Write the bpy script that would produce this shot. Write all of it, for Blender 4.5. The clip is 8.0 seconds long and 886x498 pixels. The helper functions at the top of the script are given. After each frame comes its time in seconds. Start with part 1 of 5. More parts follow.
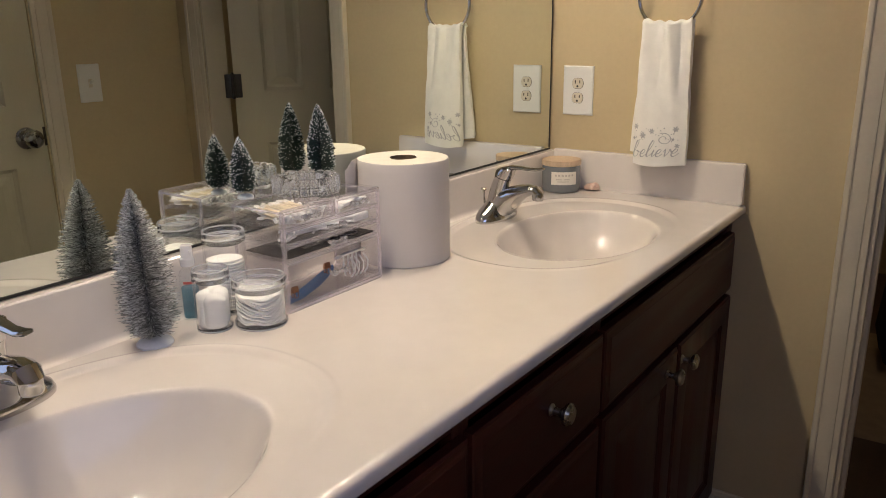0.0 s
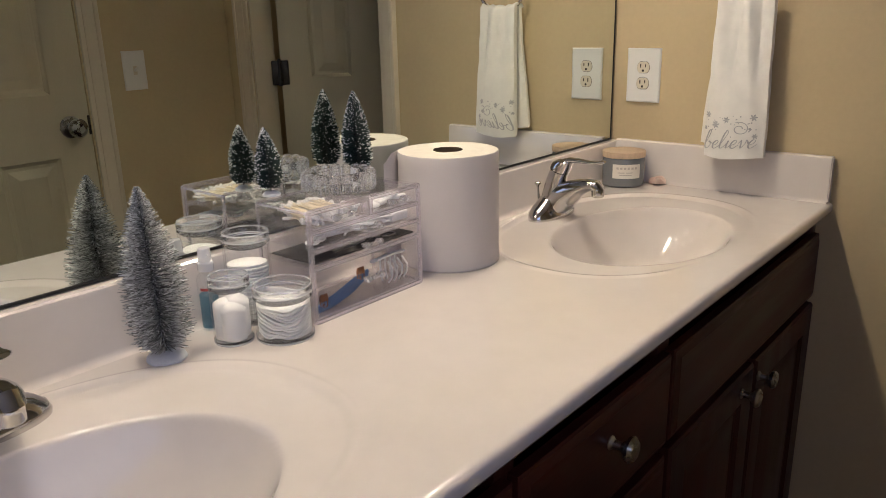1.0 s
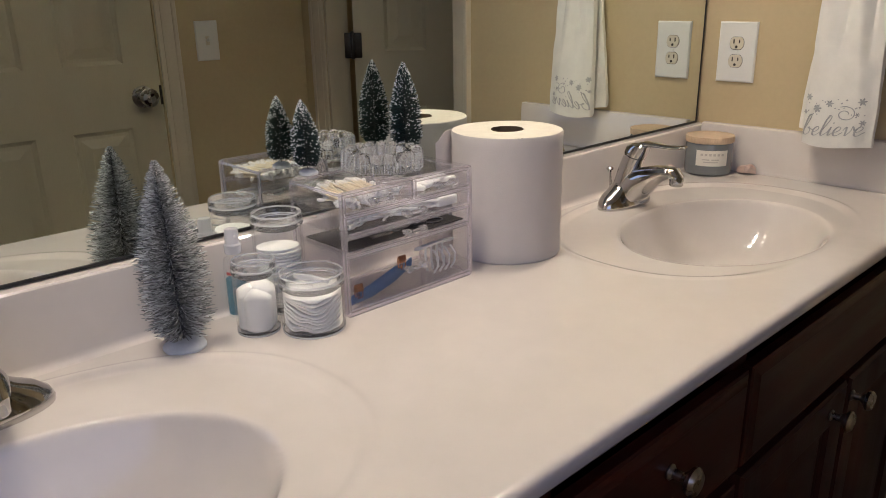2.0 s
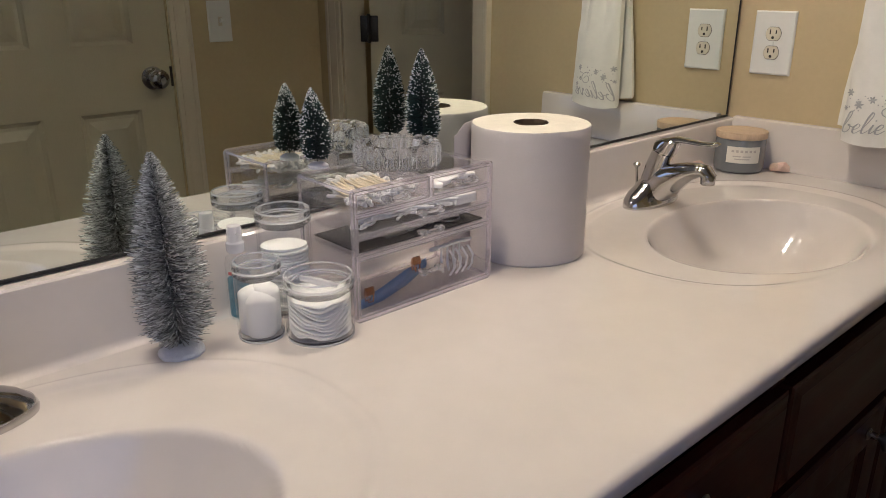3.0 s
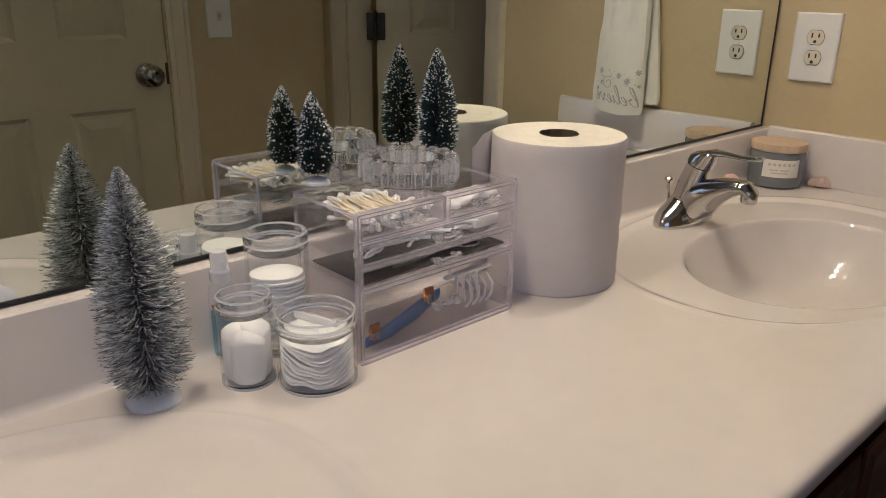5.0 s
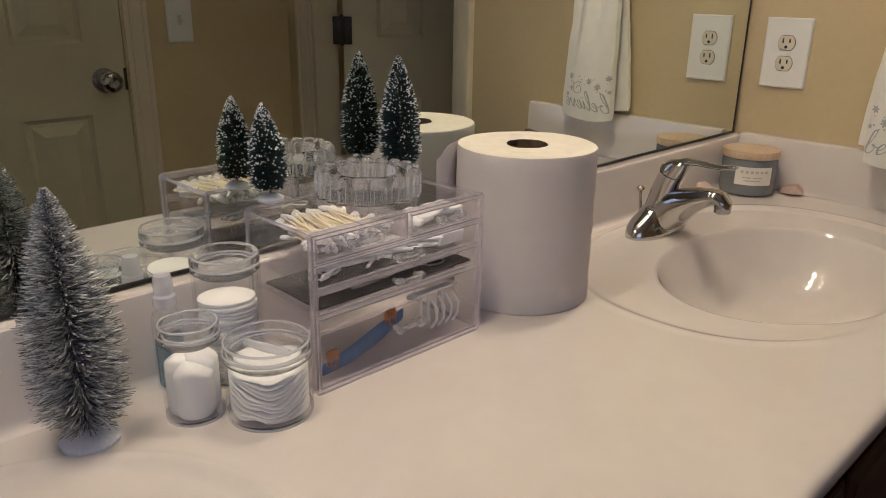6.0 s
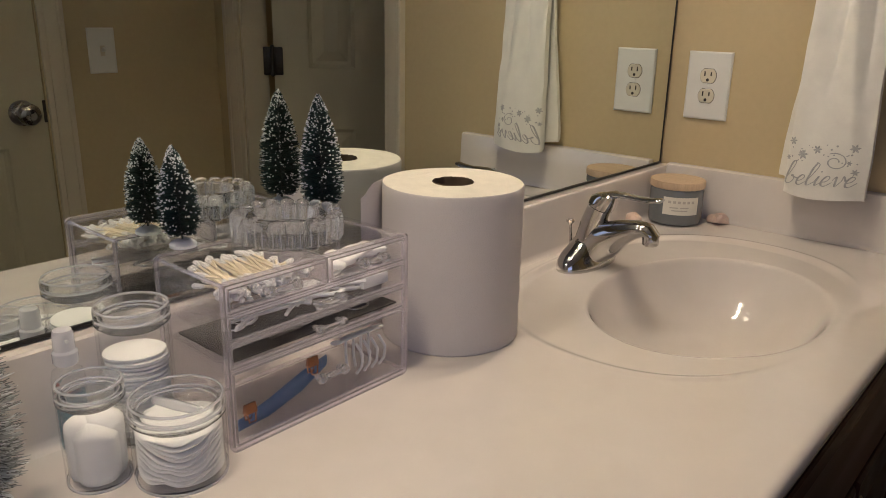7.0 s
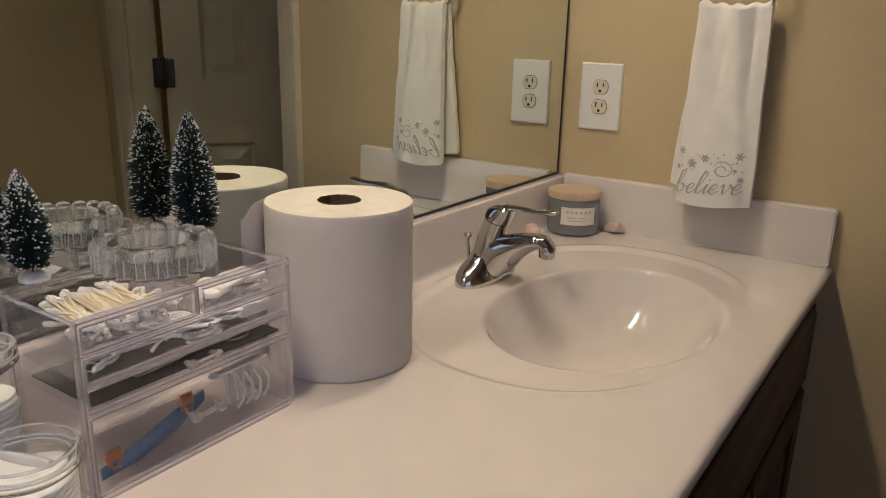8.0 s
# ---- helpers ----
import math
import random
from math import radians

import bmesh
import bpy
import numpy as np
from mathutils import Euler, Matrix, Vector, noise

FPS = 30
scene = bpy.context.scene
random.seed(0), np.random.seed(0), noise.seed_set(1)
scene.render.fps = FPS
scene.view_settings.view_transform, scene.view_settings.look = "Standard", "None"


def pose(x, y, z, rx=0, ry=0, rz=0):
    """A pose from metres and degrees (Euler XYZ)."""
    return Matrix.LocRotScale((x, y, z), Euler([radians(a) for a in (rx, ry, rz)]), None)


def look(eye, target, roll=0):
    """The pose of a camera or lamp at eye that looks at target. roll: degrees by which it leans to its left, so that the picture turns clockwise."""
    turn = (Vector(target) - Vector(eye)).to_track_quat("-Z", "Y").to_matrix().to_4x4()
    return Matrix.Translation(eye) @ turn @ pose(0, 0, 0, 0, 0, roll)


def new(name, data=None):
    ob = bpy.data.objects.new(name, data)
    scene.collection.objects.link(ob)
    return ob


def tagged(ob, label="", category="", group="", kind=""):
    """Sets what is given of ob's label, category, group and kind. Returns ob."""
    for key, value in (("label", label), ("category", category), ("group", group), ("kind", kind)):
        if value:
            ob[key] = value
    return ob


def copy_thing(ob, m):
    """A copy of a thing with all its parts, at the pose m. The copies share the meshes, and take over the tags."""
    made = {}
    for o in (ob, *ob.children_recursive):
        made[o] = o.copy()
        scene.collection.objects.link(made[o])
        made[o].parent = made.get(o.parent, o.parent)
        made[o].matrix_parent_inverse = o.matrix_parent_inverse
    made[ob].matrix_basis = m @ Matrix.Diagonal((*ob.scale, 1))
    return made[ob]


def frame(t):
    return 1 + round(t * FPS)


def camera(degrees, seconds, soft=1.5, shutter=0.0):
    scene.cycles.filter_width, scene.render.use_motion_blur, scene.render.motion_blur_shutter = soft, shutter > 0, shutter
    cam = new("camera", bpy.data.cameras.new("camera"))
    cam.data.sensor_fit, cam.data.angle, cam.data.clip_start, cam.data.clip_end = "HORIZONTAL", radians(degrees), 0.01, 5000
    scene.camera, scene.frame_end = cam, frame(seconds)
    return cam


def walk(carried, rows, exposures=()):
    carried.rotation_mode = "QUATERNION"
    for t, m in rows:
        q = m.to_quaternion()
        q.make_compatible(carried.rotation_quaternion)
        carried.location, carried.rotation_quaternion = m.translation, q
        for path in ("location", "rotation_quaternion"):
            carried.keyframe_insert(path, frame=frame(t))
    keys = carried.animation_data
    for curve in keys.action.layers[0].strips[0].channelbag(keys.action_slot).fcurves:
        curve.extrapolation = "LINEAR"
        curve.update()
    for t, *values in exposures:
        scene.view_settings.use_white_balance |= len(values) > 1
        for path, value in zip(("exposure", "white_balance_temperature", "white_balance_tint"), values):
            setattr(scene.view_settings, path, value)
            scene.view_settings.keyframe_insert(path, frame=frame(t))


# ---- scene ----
cam = camera(60.6, 8.0, soft=0.9)
PATH = [
    (0, (0.867, -1.672, 1.189), (-0.253, -0.11, 0.635), -0.8),
    (0.5, (0.831, -1.634, 1.181), (-0.326, -0.102, 0.62), -0.9),
    (1, (0.806, -1.567, 1.177), (-0.425, -0.102, 0.594), -1.4),
    (1.5, (0.788, -1.504, 1.174), (-0.551, -0.149, 0.563), -1.7),
    (2, (0.773, -1.47, 1.161), (-0.603, -0.164, 0.529), -1.0),
    (2.2, (0.768, -1.462, 1.164), (-0.62, -0.178, 0.51), -1.0),
    (3.5, (0.69, -1.412, 1.155), (-0.699, -0.142, 0.479), 0.3),
    (4, (0.666, -1.396, 1.153), (-0.735, -0.146, 0.464), 0.4),
    (5.5, (0.616, -1.348, 1.15), (-0.76, -0.056, 0.489), 0.9),
    (6, (0.605, -1.329, 1.151), (-0.741, -0.006, 0.489), 0.9),
    (6.5, (0.601, -1.315, 1.157), (-0.708, 0.058, 0.524), 1.1),
    (7, (0.601, -1.301, 1.16), (-0.65, 0.141, 0.564), 1.2),
    (7.5, (0.602, -1.281, 1.163), (-0.572, 0.231, 0.585), 1.4),
    (8, (0.603, -1.261, 1.162), (-0.477, 0.324, 0.595), 1.4),
]
walk(cam, [(t, look(eye, target, roll)) for t, eye, target, roll in PATH],
     [(0.0, 0.26, 6500, 10), (1.0, 0.20, 6300, 10), (2.0, 0.12, 6100, 10), (4.0, 0.02, 6150, 10), (6.0, -0.17, 6500, 10), (8.0, -0.21, 6600, 10)])

# ---- world and lamps ----
scene.cycles.transparent_max_bounces = 24
world = bpy.data.worlds.new("world")
scene.world = world
world.use_nodes = True
sky = world.node_tree.nodes.new("ShaderNodeTexSky")
sky.sky_type, sky.sun_disc, sky.sun_elevation = "NISHITA", False, radians(20)
world.node_tree.links.new(sky.outputs[0], world.node_tree.nodes["Background"].inputs[0])
world.node_tree.nodes["Background"].inputs[1].default_value = 0.05

EAST = 1.43             # the wall across from the mirror
BULB_WATTS = 6.6        # each bulb of the two vanity lights
WINDOW_WATTS = 5.2      # cool evening daylight from the window behind the camera

win_light = new("window_daylight", bpy.data.lights.new("window_daylight", "AREA"))
win_light.data.shape, win_light.data.size, win_light.data.size_y = "RECTANGLE", 1.55, 1.05
win_light.data.energy, win_light.data.color = WINDOW_WATTS, (0.56, 0.62, 1.0)
win_light.matrix_world = look((EAST + 0.04, -2.1, 1.5), (0.0, -2.05, 1.2))


# ---- materials ----
def material(name, base, rough=0.5, metal=0.0, vary=0.08, scale=12.0, fine=160.0, bump=0.0, bump_scale=300.0, coat=0.0, spec=0.5,
             stretch=(1, 1, 1), per_object=0.0, transmission=0.0, ior=1.5, sheen=0.0, subsurface=0.0, rough_vary=0.06, per_island=0.0):
    m = bpy.data.materials.new(name)
    m.use_nodes = True
    nt = m.node_tree
    n, link = nt.nodes, nt.links.new
    b = n["Principled BSDF"]
    b.inputs["Metallic"].default_value = metal
    b.inputs["Specular IOR Level"].default_value = spec
    b.inputs["Coat Weight"].default_value = coat
    b.inputs["Coat Roughness"].default_value = 0.08
    b.inputs["Transmission Weight"].default_value = transmission
    b.inputs["IOR"].default_value = ior
    b.inputs["Sheen Weight"].default_value = sheen
    if subsurface:
        b.inputs["Subsurface Weight"].default_value = subsurface
        b.inputs["Subsurface Radius"].default_value = (0.01, 0.008, 0.006)
    tc = n.new("ShaderNodeTexCoord")
    mp = n.new("ShaderNodeMapping")
    mp.inputs["Scale"].default_value = stretch
    link(tc.outputs["Object"], mp.inputs["Vector"])
    big, small = n.new("ShaderNodeTexNoise"), n.new("ShaderNodeTexNoise")
    for t, s, d in ((big, scale, 4.0), (small, fine, 3.0)):
        t.inputs["Scale"].default_value, t.inputs["Detail"].default_value = s, d
        link(mp.outputs[0], t.inputs["Vector"])
    mix = n.new("ShaderNodeMath")
    mix.operation = "MULTIPLY_ADD"
    mix.inputs[1].default_value = 0.65
    link(big.outputs["Fac"], mix.inputs[0])
    part_small = n.new("ShaderNodeMath")
    part_small.operation = "MULTIPLY"
    part_small.inputs[1].default_value = 0.35
    link(small.outputs["Fac"], part_small.inputs[0])
    link(part_small.outputs[0], mix.inputs[2])
    ramp = n.new("ShaderNodeValToRGB")
    lo = [max(0.0, c * (1 - vary)) for c in base]
    hi = [min(1.0, c * (1 + vary)) for c in base]
    ramp.color_ramp.elements[0].position, ramp.color_ramp.elements[0].color = 0.32, (*lo, 1)
    ramp.color_ramp.elements[1].position, ramp.color_ramp.elements[1].color = 0.68, (*hi, 1)
    link(mix.outputs[0], ramp.inputs[0])
    out = ramp.outputs[0]
    if per_object:
        info, hsv = n.new("ShaderNodeObjectInfo"), n.new("ShaderNodeHueSaturation")
        rng = n.new("ShaderNodeMapRange")
        rng.inputs[3].default_value, rng.inputs[4].default_value = 1 - per_object, 1 + per_object
        link(info.outputs["Random"], rng.inputs[0])
        link(rng.outputs[0], hsv.inputs["Value"])
        link(out, hsv.inputs["Color"])
        out = hsv.outputs[0]
    if per_island:
        geo, hsv = n.new("ShaderNodeNewGeometry"), n.new("ShaderNodeHueSaturation")
        rng = n.new("ShaderNodeMapRange")
        rng.inputs[3].default_value, rng.inputs[4].default_value = 1 - per_island, 1 + per_island
        link(geo.outputs["Random Per Island"], rng.inputs[0])
        link(rng.outputs[0], hsv.inputs["Value"])
        link(out, hsv.inputs["Color"])
        out = hsv.outputs[0]
    link(out, b.inputs["Base Color"])
    rr = n.new("ShaderNodeMapRange")
    rr.inputs[1].default_value, rr.inputs[2].default_value = 0.3, 0.7
    rr.inputs[3].default_value, rr.inputs[4].default_value = max(0.0, rough - rough_vary), min(1.0, rough + rough_vary)
    link(big.outputs["Fac"], rr.inputs[0])
    link(rr.outputs[0], b.inputs["Roughness"])
    if bump:
        bn, bt = n.new("ShaderNodeBump"), n.new("ShaderNodeTexNoise")
        bt.inputs["Scale"].default_value, bt.inputs["Detail"].default_value = bump_scale, 4.0
        link(mp.outputs[0], bt.inputs["Vector"])
        bn.inputs["Strength"].default_value, bn.inputs["Distance"].default_value = bump, 0.002
        link(bt.outputs["Fac"], bn.inputs["Height"])
        link(bn.outputs[0], b.inputs["Normal"])
    return m


def clear(name, tint, ior=1.45, rough=0.02, gain=1.0, milky=0.0):
    """Thin clear plastic or glass: it lets light through and shines by Fresnel."""
    m = bpy.data.materials.new(name)
    m.use_nodes = True
    nt = m.node_tree
    nt.nodes.clear()
    o, mx = nt.nodes.new("ShaderNodeOutputMaterial"), nt.nodes.new("ShaderNodeMixShader")
    tr, gl, lw = nt.nodes.new("ShaderNodeBsdfTransparent"), nt.nodes.new("ShaderNodeBsdfGlossy"), nt.nodes.new("ShaderNodeLayerWeight")
    tr.inputs[0].default_value = (*tint, 1)
    gl.inputs["Roughness"].default_value = rough
    lw.inputs["Blend"].default_value = 0.5
    f0 = ((ior - 1) / (ior + 1)) ** 2
    power, mul = nt.nodes.new("ShaderNodeMath"), nt.nodes.new("ShaderNodeMath")
    power.operation, power.inputs[1].default_value = "POWER", 5.0
    mul.operation, mul.use_clamp = "MULTIPLY_ADD", True
    mul.inputs[1].default_value, mul.inputs[2].default_value = 0.9 * gain, f0 * gain
    nt.links.new(lw.outputs["Facing"], power.inputs[0])
    nt.links.new(power.outputs[0], mul.inputs[0])
    nt.links.new(mul.outputs[0], mx.inputs[0])
    if milky:
        # whitish diffuse share: real frosting on shades and pump, painted brightness in clear glass
        df, soft = nt.nodes.new("ShaderNodeBsdfTranslucent"), nt.nodes.new("ShaderNodeMixShader")
        both, bd = nt.nodes.new("ShaderNodeMixShader"), nt.nodes.new("ShaderNodeBsdfDiffuse")
        df.inputs[0].default_value = bd.inputs[0].default_value = (0.90, 0.89, 0.92, 1)
        both.inputs[0].default_value = 0.5 if milky < 0.9 else 0.25
        nt.links.new(df.outputs[0], both.inputs[1])
        nt.links.new(bd.outputs[0], both.inputs[2])
        soft.inputs[0].default_value = milky
        nt.links.new(tr.outputs[0], soft.inputs[1])
        nt.links.new(both.outputs[0], soft.inputs[2])
        tr = soft
    nt.links.new(tr.outputs[0], mx.inputs[1])
    nt.links.new(gl.outputs[0], mx.inputs[2])
    nt.links.new(mx.outputs[0], o.inputs[0])
    return m


def solid_glass(name, tint, ior=1.49, bend=0.4, milky=0.10, gain=2.0):
    """Thick clear glass or acrylic: partly bends what lies behind it, with gloss and a whitish share that paints in
    brightness.
    """
    m = clear(name, tint, 1.5, 0.02, gain, milky)
    nt = m.node_tree
    soft = nt.nodes["Mix Shader"].inputs[1].links[0].from_node
    rf, mx = nt.nodes.new("ShaderNodeBsdfRefraction"), nt.nodes.new("ShaderNodeMixShader")
    rf.inputs["Color"].default_value = (*tint, 1)
    rf.inputs["Roughness"].default_value, rf.inputs["IOR"].default_value = 0.0, ior
    mx.inputs[0].default_value = bend
    nt.links.new(soft.outputs[0], mx.inputs[1])
    nt.links.new(rf.outputs[0], mx.inputs[2])
    nt.links.new(mx.outputs[0], nt.nodes["Mix Shader"].inputs[1])
    return m


def glow(name, colour, strength):
    m = bpy.data.materials.new(name)
    m.use_nodes = True
    b = m.node_tree.nodes["Principled BSDF"]
    b.inputs["Base Color"].default_value = (0.8, 0.8, 0.8, 1)
    b.inputs["Emission Color"].default_value = (*colour, 1)
    b.inputs["Emission Strength"].default_value = strength
    return m


def mirror_silver():
    m = bpy.data.materials.new("mirror_silver")
    m.use_nodes = True
    b = m.node_tree.nodes["Principled BSDF"]
    b.inputs["Base Color"].default_value = (0.80, 0.84, 0.80, 1)
    b.inputs["Metallic"].default_value, b.inputs["Roughness"].default_value = 1.0, 0.0
    return m


BULB_R = 0.026
M_SHADE = clear("frosted_shade_glass", (0.9, 0.88, 0.84), 1.5, 0.3, 1.0, 0.97)
M_BULB = glow("bulb", (1.0, 0.862, 0.68), BULB_WATTS / (math.pi * 4 * math.pi * BULB_R ** 2))
M_PAINT = material("tan_wall_paint", (0.535, 0.425, 0.255), 0.62, vary=0.05, scale=3.0, fine=90, bump=0.12, bump_scale=260)
M_CEIL = material("ceiling_paint", (0.78, 0.76, 0.72), 0.8, vary=0.03, scale=3, bump=0.15, bump_scale=120)
M_TRIM = material("trim_paint", (0.62, 0.55, 0.43), 0.35, vary=0.04, scale=6, bump=0.03, bump_scale=120)
M_DOOR = material("door_paint", (0.53, 0.475, 0.35), 0.38, vary=0.04, scale=5, bump=0.06, bump_scale=150, stretch=(3, 3, 0.5))
M_FLOOR = material("dark_wood_floor", (0.075, 0.042, 0.026), 0.35, vary=0.35, scale=4, fine=60, bump=0.1, bump_scale=90, stretch=(6, 0.6, 1), per_object=0.2)
M_MARBLE = material("cultured_marble", (0.675, 0.615, 0.57), 0.09, vary=0.035, scale=7.0, fine=30, coat=0.4, bump=0.012, bump_scale=25, rough_vary=0.03)
M_CHERRY = material("cherry_stain", (0.036, 0.0062, 0.0042), 0.40, vary=0.4, scale=6.0, fine=70, coat=0.02, spec=0.26, bump=0.06, bump_scale=60, stretch=(4, 4, 0.4))
M_CHERRY_H = material("cherry_stain_across", (0.037, 0.0064, 0.0042), 0.40, vary=0.4, scale=6.0, fine=70, coat=0.02, spec=0.26, bump=0.06, bump_scale=60, stretch=(4, 0.4, 4))
M_CHROME = material("chrome", (0.55, 0.54, 0.53), 0.06, 1.0, vary=0.03, scale=20, rough_vary=0.03)
M_NICKEL = material("brushed_nickel", (0.42, 0.40, 0.37), 0.28, 1.0, vary=0.08, scale=40, fine=300)
M_BRONZE = material("dark_hinge_metal", (0.06, 0.052, 0.045), 0.42, 0.8, vary=0.2, scale=40)
M_SILVER = mirror_silver()
M_BLACK = material("mirror_edge_black", (0.012, 0.011, 0.010), 0.45, vary=0.2)
M_PLATE = material("white_plate_plastic", (0.76, 0.75, 0.71), 0.32, vary=0.02)
M_ALMOND = material("almond_plastic", (0.66, 0.60, 0.47), 0.35, vary=0.03)
M_SLOT = material("slot_dark", (0.03, 0.025, 0.02), 0.6)
M_TERRY = material("white_terry_cloth", (0.85, 0.823, 0.765), 0.95, vary=0.05, scale=40, fine=900, bump=0.5, bump_scale=1100, sheen=0.3, spec=0.1)
M_THREAD = material("silver_grey_thread", (0.44, 0.44, 0.43), 0.55, vary=0.25, scale=300, bump=0.5, bump_scale=2500)
M_PAPER = material("towel_paper", (0.64, 0.59, 0.57), 0.95, vary=0.025, scale=18, fine=500, bump=0.25, bump_scale=900, spec=0.1)
M_PAPER_END = material("towel_paper_layers", (0.72, 0.665, 0.57), 0.95, vary=0.05, scale=60, fine=900, bump=0.4, bump_scale=1200, spec=0.1)
M_CARD = material("brown_card", (0.13, 0.085, 0.05), 0.9, vary=0.15)
M_ACRYL = clear("clear_acrylic", (0.995, 0.991, 0.994), 1.49, 0.010, 0.6, 0.006)
# milky shares below put highlights into the colour of edges, handles and rims
M_ACRYL_EDGE = solid_glass("acrylic_cut_edge", (0.965, 0.93, 0.955), 1.16, 0.55, 0.40, 1.3)
M_GLASS = clear("clear_jar_glass", (0.995, 0.997, 0.995), 1.5, 0.008, 0.7, 0.008)
M_HANDLE = solid_glass("clear_moulded_handle", (0.99, 0.985, 0.99), 1.28, 0.75, 0.5, 2.5)
M_LIDGLASS = solid_glass("thick_lid_glass", (0.993, 0.995, 0.993), 1.08, 0.75, 0.12, 0.9)
M_RIM = solid_glass("thick_glass_rim", (0.985, 0.985, 0.985), 1.2, 0.45, 0.60, 1.6)
M_CUT = solid_glass("cut_crystal", (0.992, 0.994, 0.992), 1.17, 0.88, 0.5, 1.0)
M_COTTON = material("cotton", (0.79, 0.775, 0.75), 1.0, vary=0.04, scale=90, fine=500, bump=0.22, bump_scale=700, spec=0.05, sheen=0.2)
M_STICK = material("swab_stick", (0.80, 0.70, 0.52), 0.75, vary=0.08, scale=80, per_island=0.12)
M_WHITEPL = material("white_plastic", (0.78, 0.78, 0.77), 0.35, vary=0.03)
M_FROST = clear("frosted_pump", (0.92, 0.93, 0.93), 1.45, 0.2, 1.2, 0.78)
M_LIQUID = clear("blue_liquid", (0.42, 0.68, 0.80), 1.33, 0.05, 1.0, 0.12)
M_LINER = material("dark_liner", (0.030, 0.025, 0.024), 0.75, vary=0.25, scale=30, fine=400, spec=0.2)
M_SMOKE = material("tool_steel", (0.35, 0.34, 0.34), 0.25, 1.0, vary=0.1)
M_BLUEPL = material("blue_strip", (0.05, 0.13, 0.30), 0.5, vary=0.1)
M_COPPER = material("rose_copper", (0.62, 0.27, 0.14), 0.22, 1.0, vary=0.1)
M_CANDLE = material("grey_blue_glass", (0.185, 0.195, 0.20), 0.16, vary=0.06, scale=20, coat=0.3)
M_LID = material("light_wood_lid", (0.53, 0.39, 0.265), 0.6, vary=0.16, scale=14, fine=120, bump=0.15, bump_scale=160, stretch=(1, 9, 1))
M_LABEL = material("cream_label", (0.74, 0.70, 0.62), 0.7, vary=0.03)
M_INK = material("grey_ink", (0.50, 0.46, 0.41), 0.7, vary=0.05)
M_QUARTZ = material("rose_quartz", (0.60, 0.44, 0.37), 0.5, vary=0.15, scale=60, fine=400, bump=0.5, bump_scale=150, subsurface=0.3)
M_FROSTED_NEEDLE = material("frosted_grey_bristle", (0.30, 0.305, 0.29), 0.7, vary=0.3, scale=60, fine=700, per_island=0.7)
M_FROST_COAT = material("frost_coat", (0.66, 0.665, 0.655), 0.9, vary=0.15, scale=200, fine=900, per_island=0.4)
M_GREEN_NEEDLE = material("dark_green_bristle", (0.017, 0.040, 0.035), 0.7, vary=0.4, scale=120, fine=900, per_island=0.6)
M_SNOW = material("flock_snow", (0.82, 0.83, 0.84), 0.95, vary=0.05, scale=200, bump=0.5, bump_scale=900)
M_WIRE = material("twisted_wire", (0.10, 0.10, 0.09), 0.45, 0.6, vary=0.3, scale=300)
M_BASE_WHITE = material("snowy_base", (0.70, 0.71, 0.73), 0.8, vary=0.08, scale=120, fine=700, bump=0.6, bump_scale=500)
M_RUG = material("beige_rug", (0.36, 0.27, 0.155), 0.95, vary=0.15, scale=25, fine=500, bump=0.8, bump_scale=500)
M_CLOTH = material("dark_slate_cloth", (0.035, 0.033, 0.045), 0.9, vary=0.25, scale=14, fine=300, bump=0.4, bump_scale=300)
M_RED = material("red_print", (0.42, 0.08, 0.07), 0.5, vary=0.1)


# ---- mesh helpers ----
def root_of(ob):
    while ob.parent:
        ob = ob.parent
    return ob


def thing(name, at, label, category, group="", kind=""):
    ob = new(name)
    ob.empty_display_size = 0.03
    ob.location = at
    return tagged(ob, label, category, group, kind)


def part(name, bm, mat, parent, label="", smooth=35):
    """One mesh, given in world metres, linked under a thing or under one of its parts."""
    shift = root_of(parent).location if parent else Vector()
    if isinstance(bm, bmesh.types.BMesh):
        bmesh.ops.recalc_face_normals(bm, faces=bm.faces)
        bmesh.ops.translate(bm, verts=bm.verts, vec=-Vector(shift))
        me = bpy.data.meshes.new(name)
        bm.to_mesh(me)
        bm.free()
    else:
        me = bm
        me.transform(Matrix.Translation(-Vector(shift)))
    if smooth:
        me.shade_smooth()
        me.set_sharp_from_angle(angle=radians(smooth))
    me.materials.append(mat)
    ob = new(name, me)
    if mat in (M_ACRYL, M_ACRYL_EDGE, M_GLASS, M_LIDGLASS, M_RIM, M_CUT, M_HANDLE):
        ob.visible_shadow = False        # clear panes let the light in
    if parent:
        ob.parent = parent
    if label:
        tagged(ob, label)
    return ob


def structure(name, bm, mat, label, category, smooth=0):
    return tagged(part(name, bm, mat, None, "", smooth), label, category, kind="structure")


def box(bm, x0, x1, y0, y1, z0, z1, bevel=0.0, segs=2):
    vs = bmesh.ops.create_cube(bm, size=1.0)["verts"]
    bmesh.ops.scale(bm, vec=(x1 - x0, y1 - y0, z1 - z0), verts=vs)
    bmesh.ops.translate(bm, vec=((x0 + x1) / 2, (y0 + y1) / 2, (z0 + z1) / 2), verts=vs)
    if bevel:
        es = list({e for v in vs for e in v.link_edges})
        bmesh.ops.bevel(bm, geom=es, offset=bevel, segments=segs, profile=0.5, affect="EDGES")
    return bm


def boxes(*rows, bevel=0.0, segs=2):
    bm = bmesh.new()
    for r in rows:
        box(bm, *r, bevel=bevel, segs=segs)
    return bm


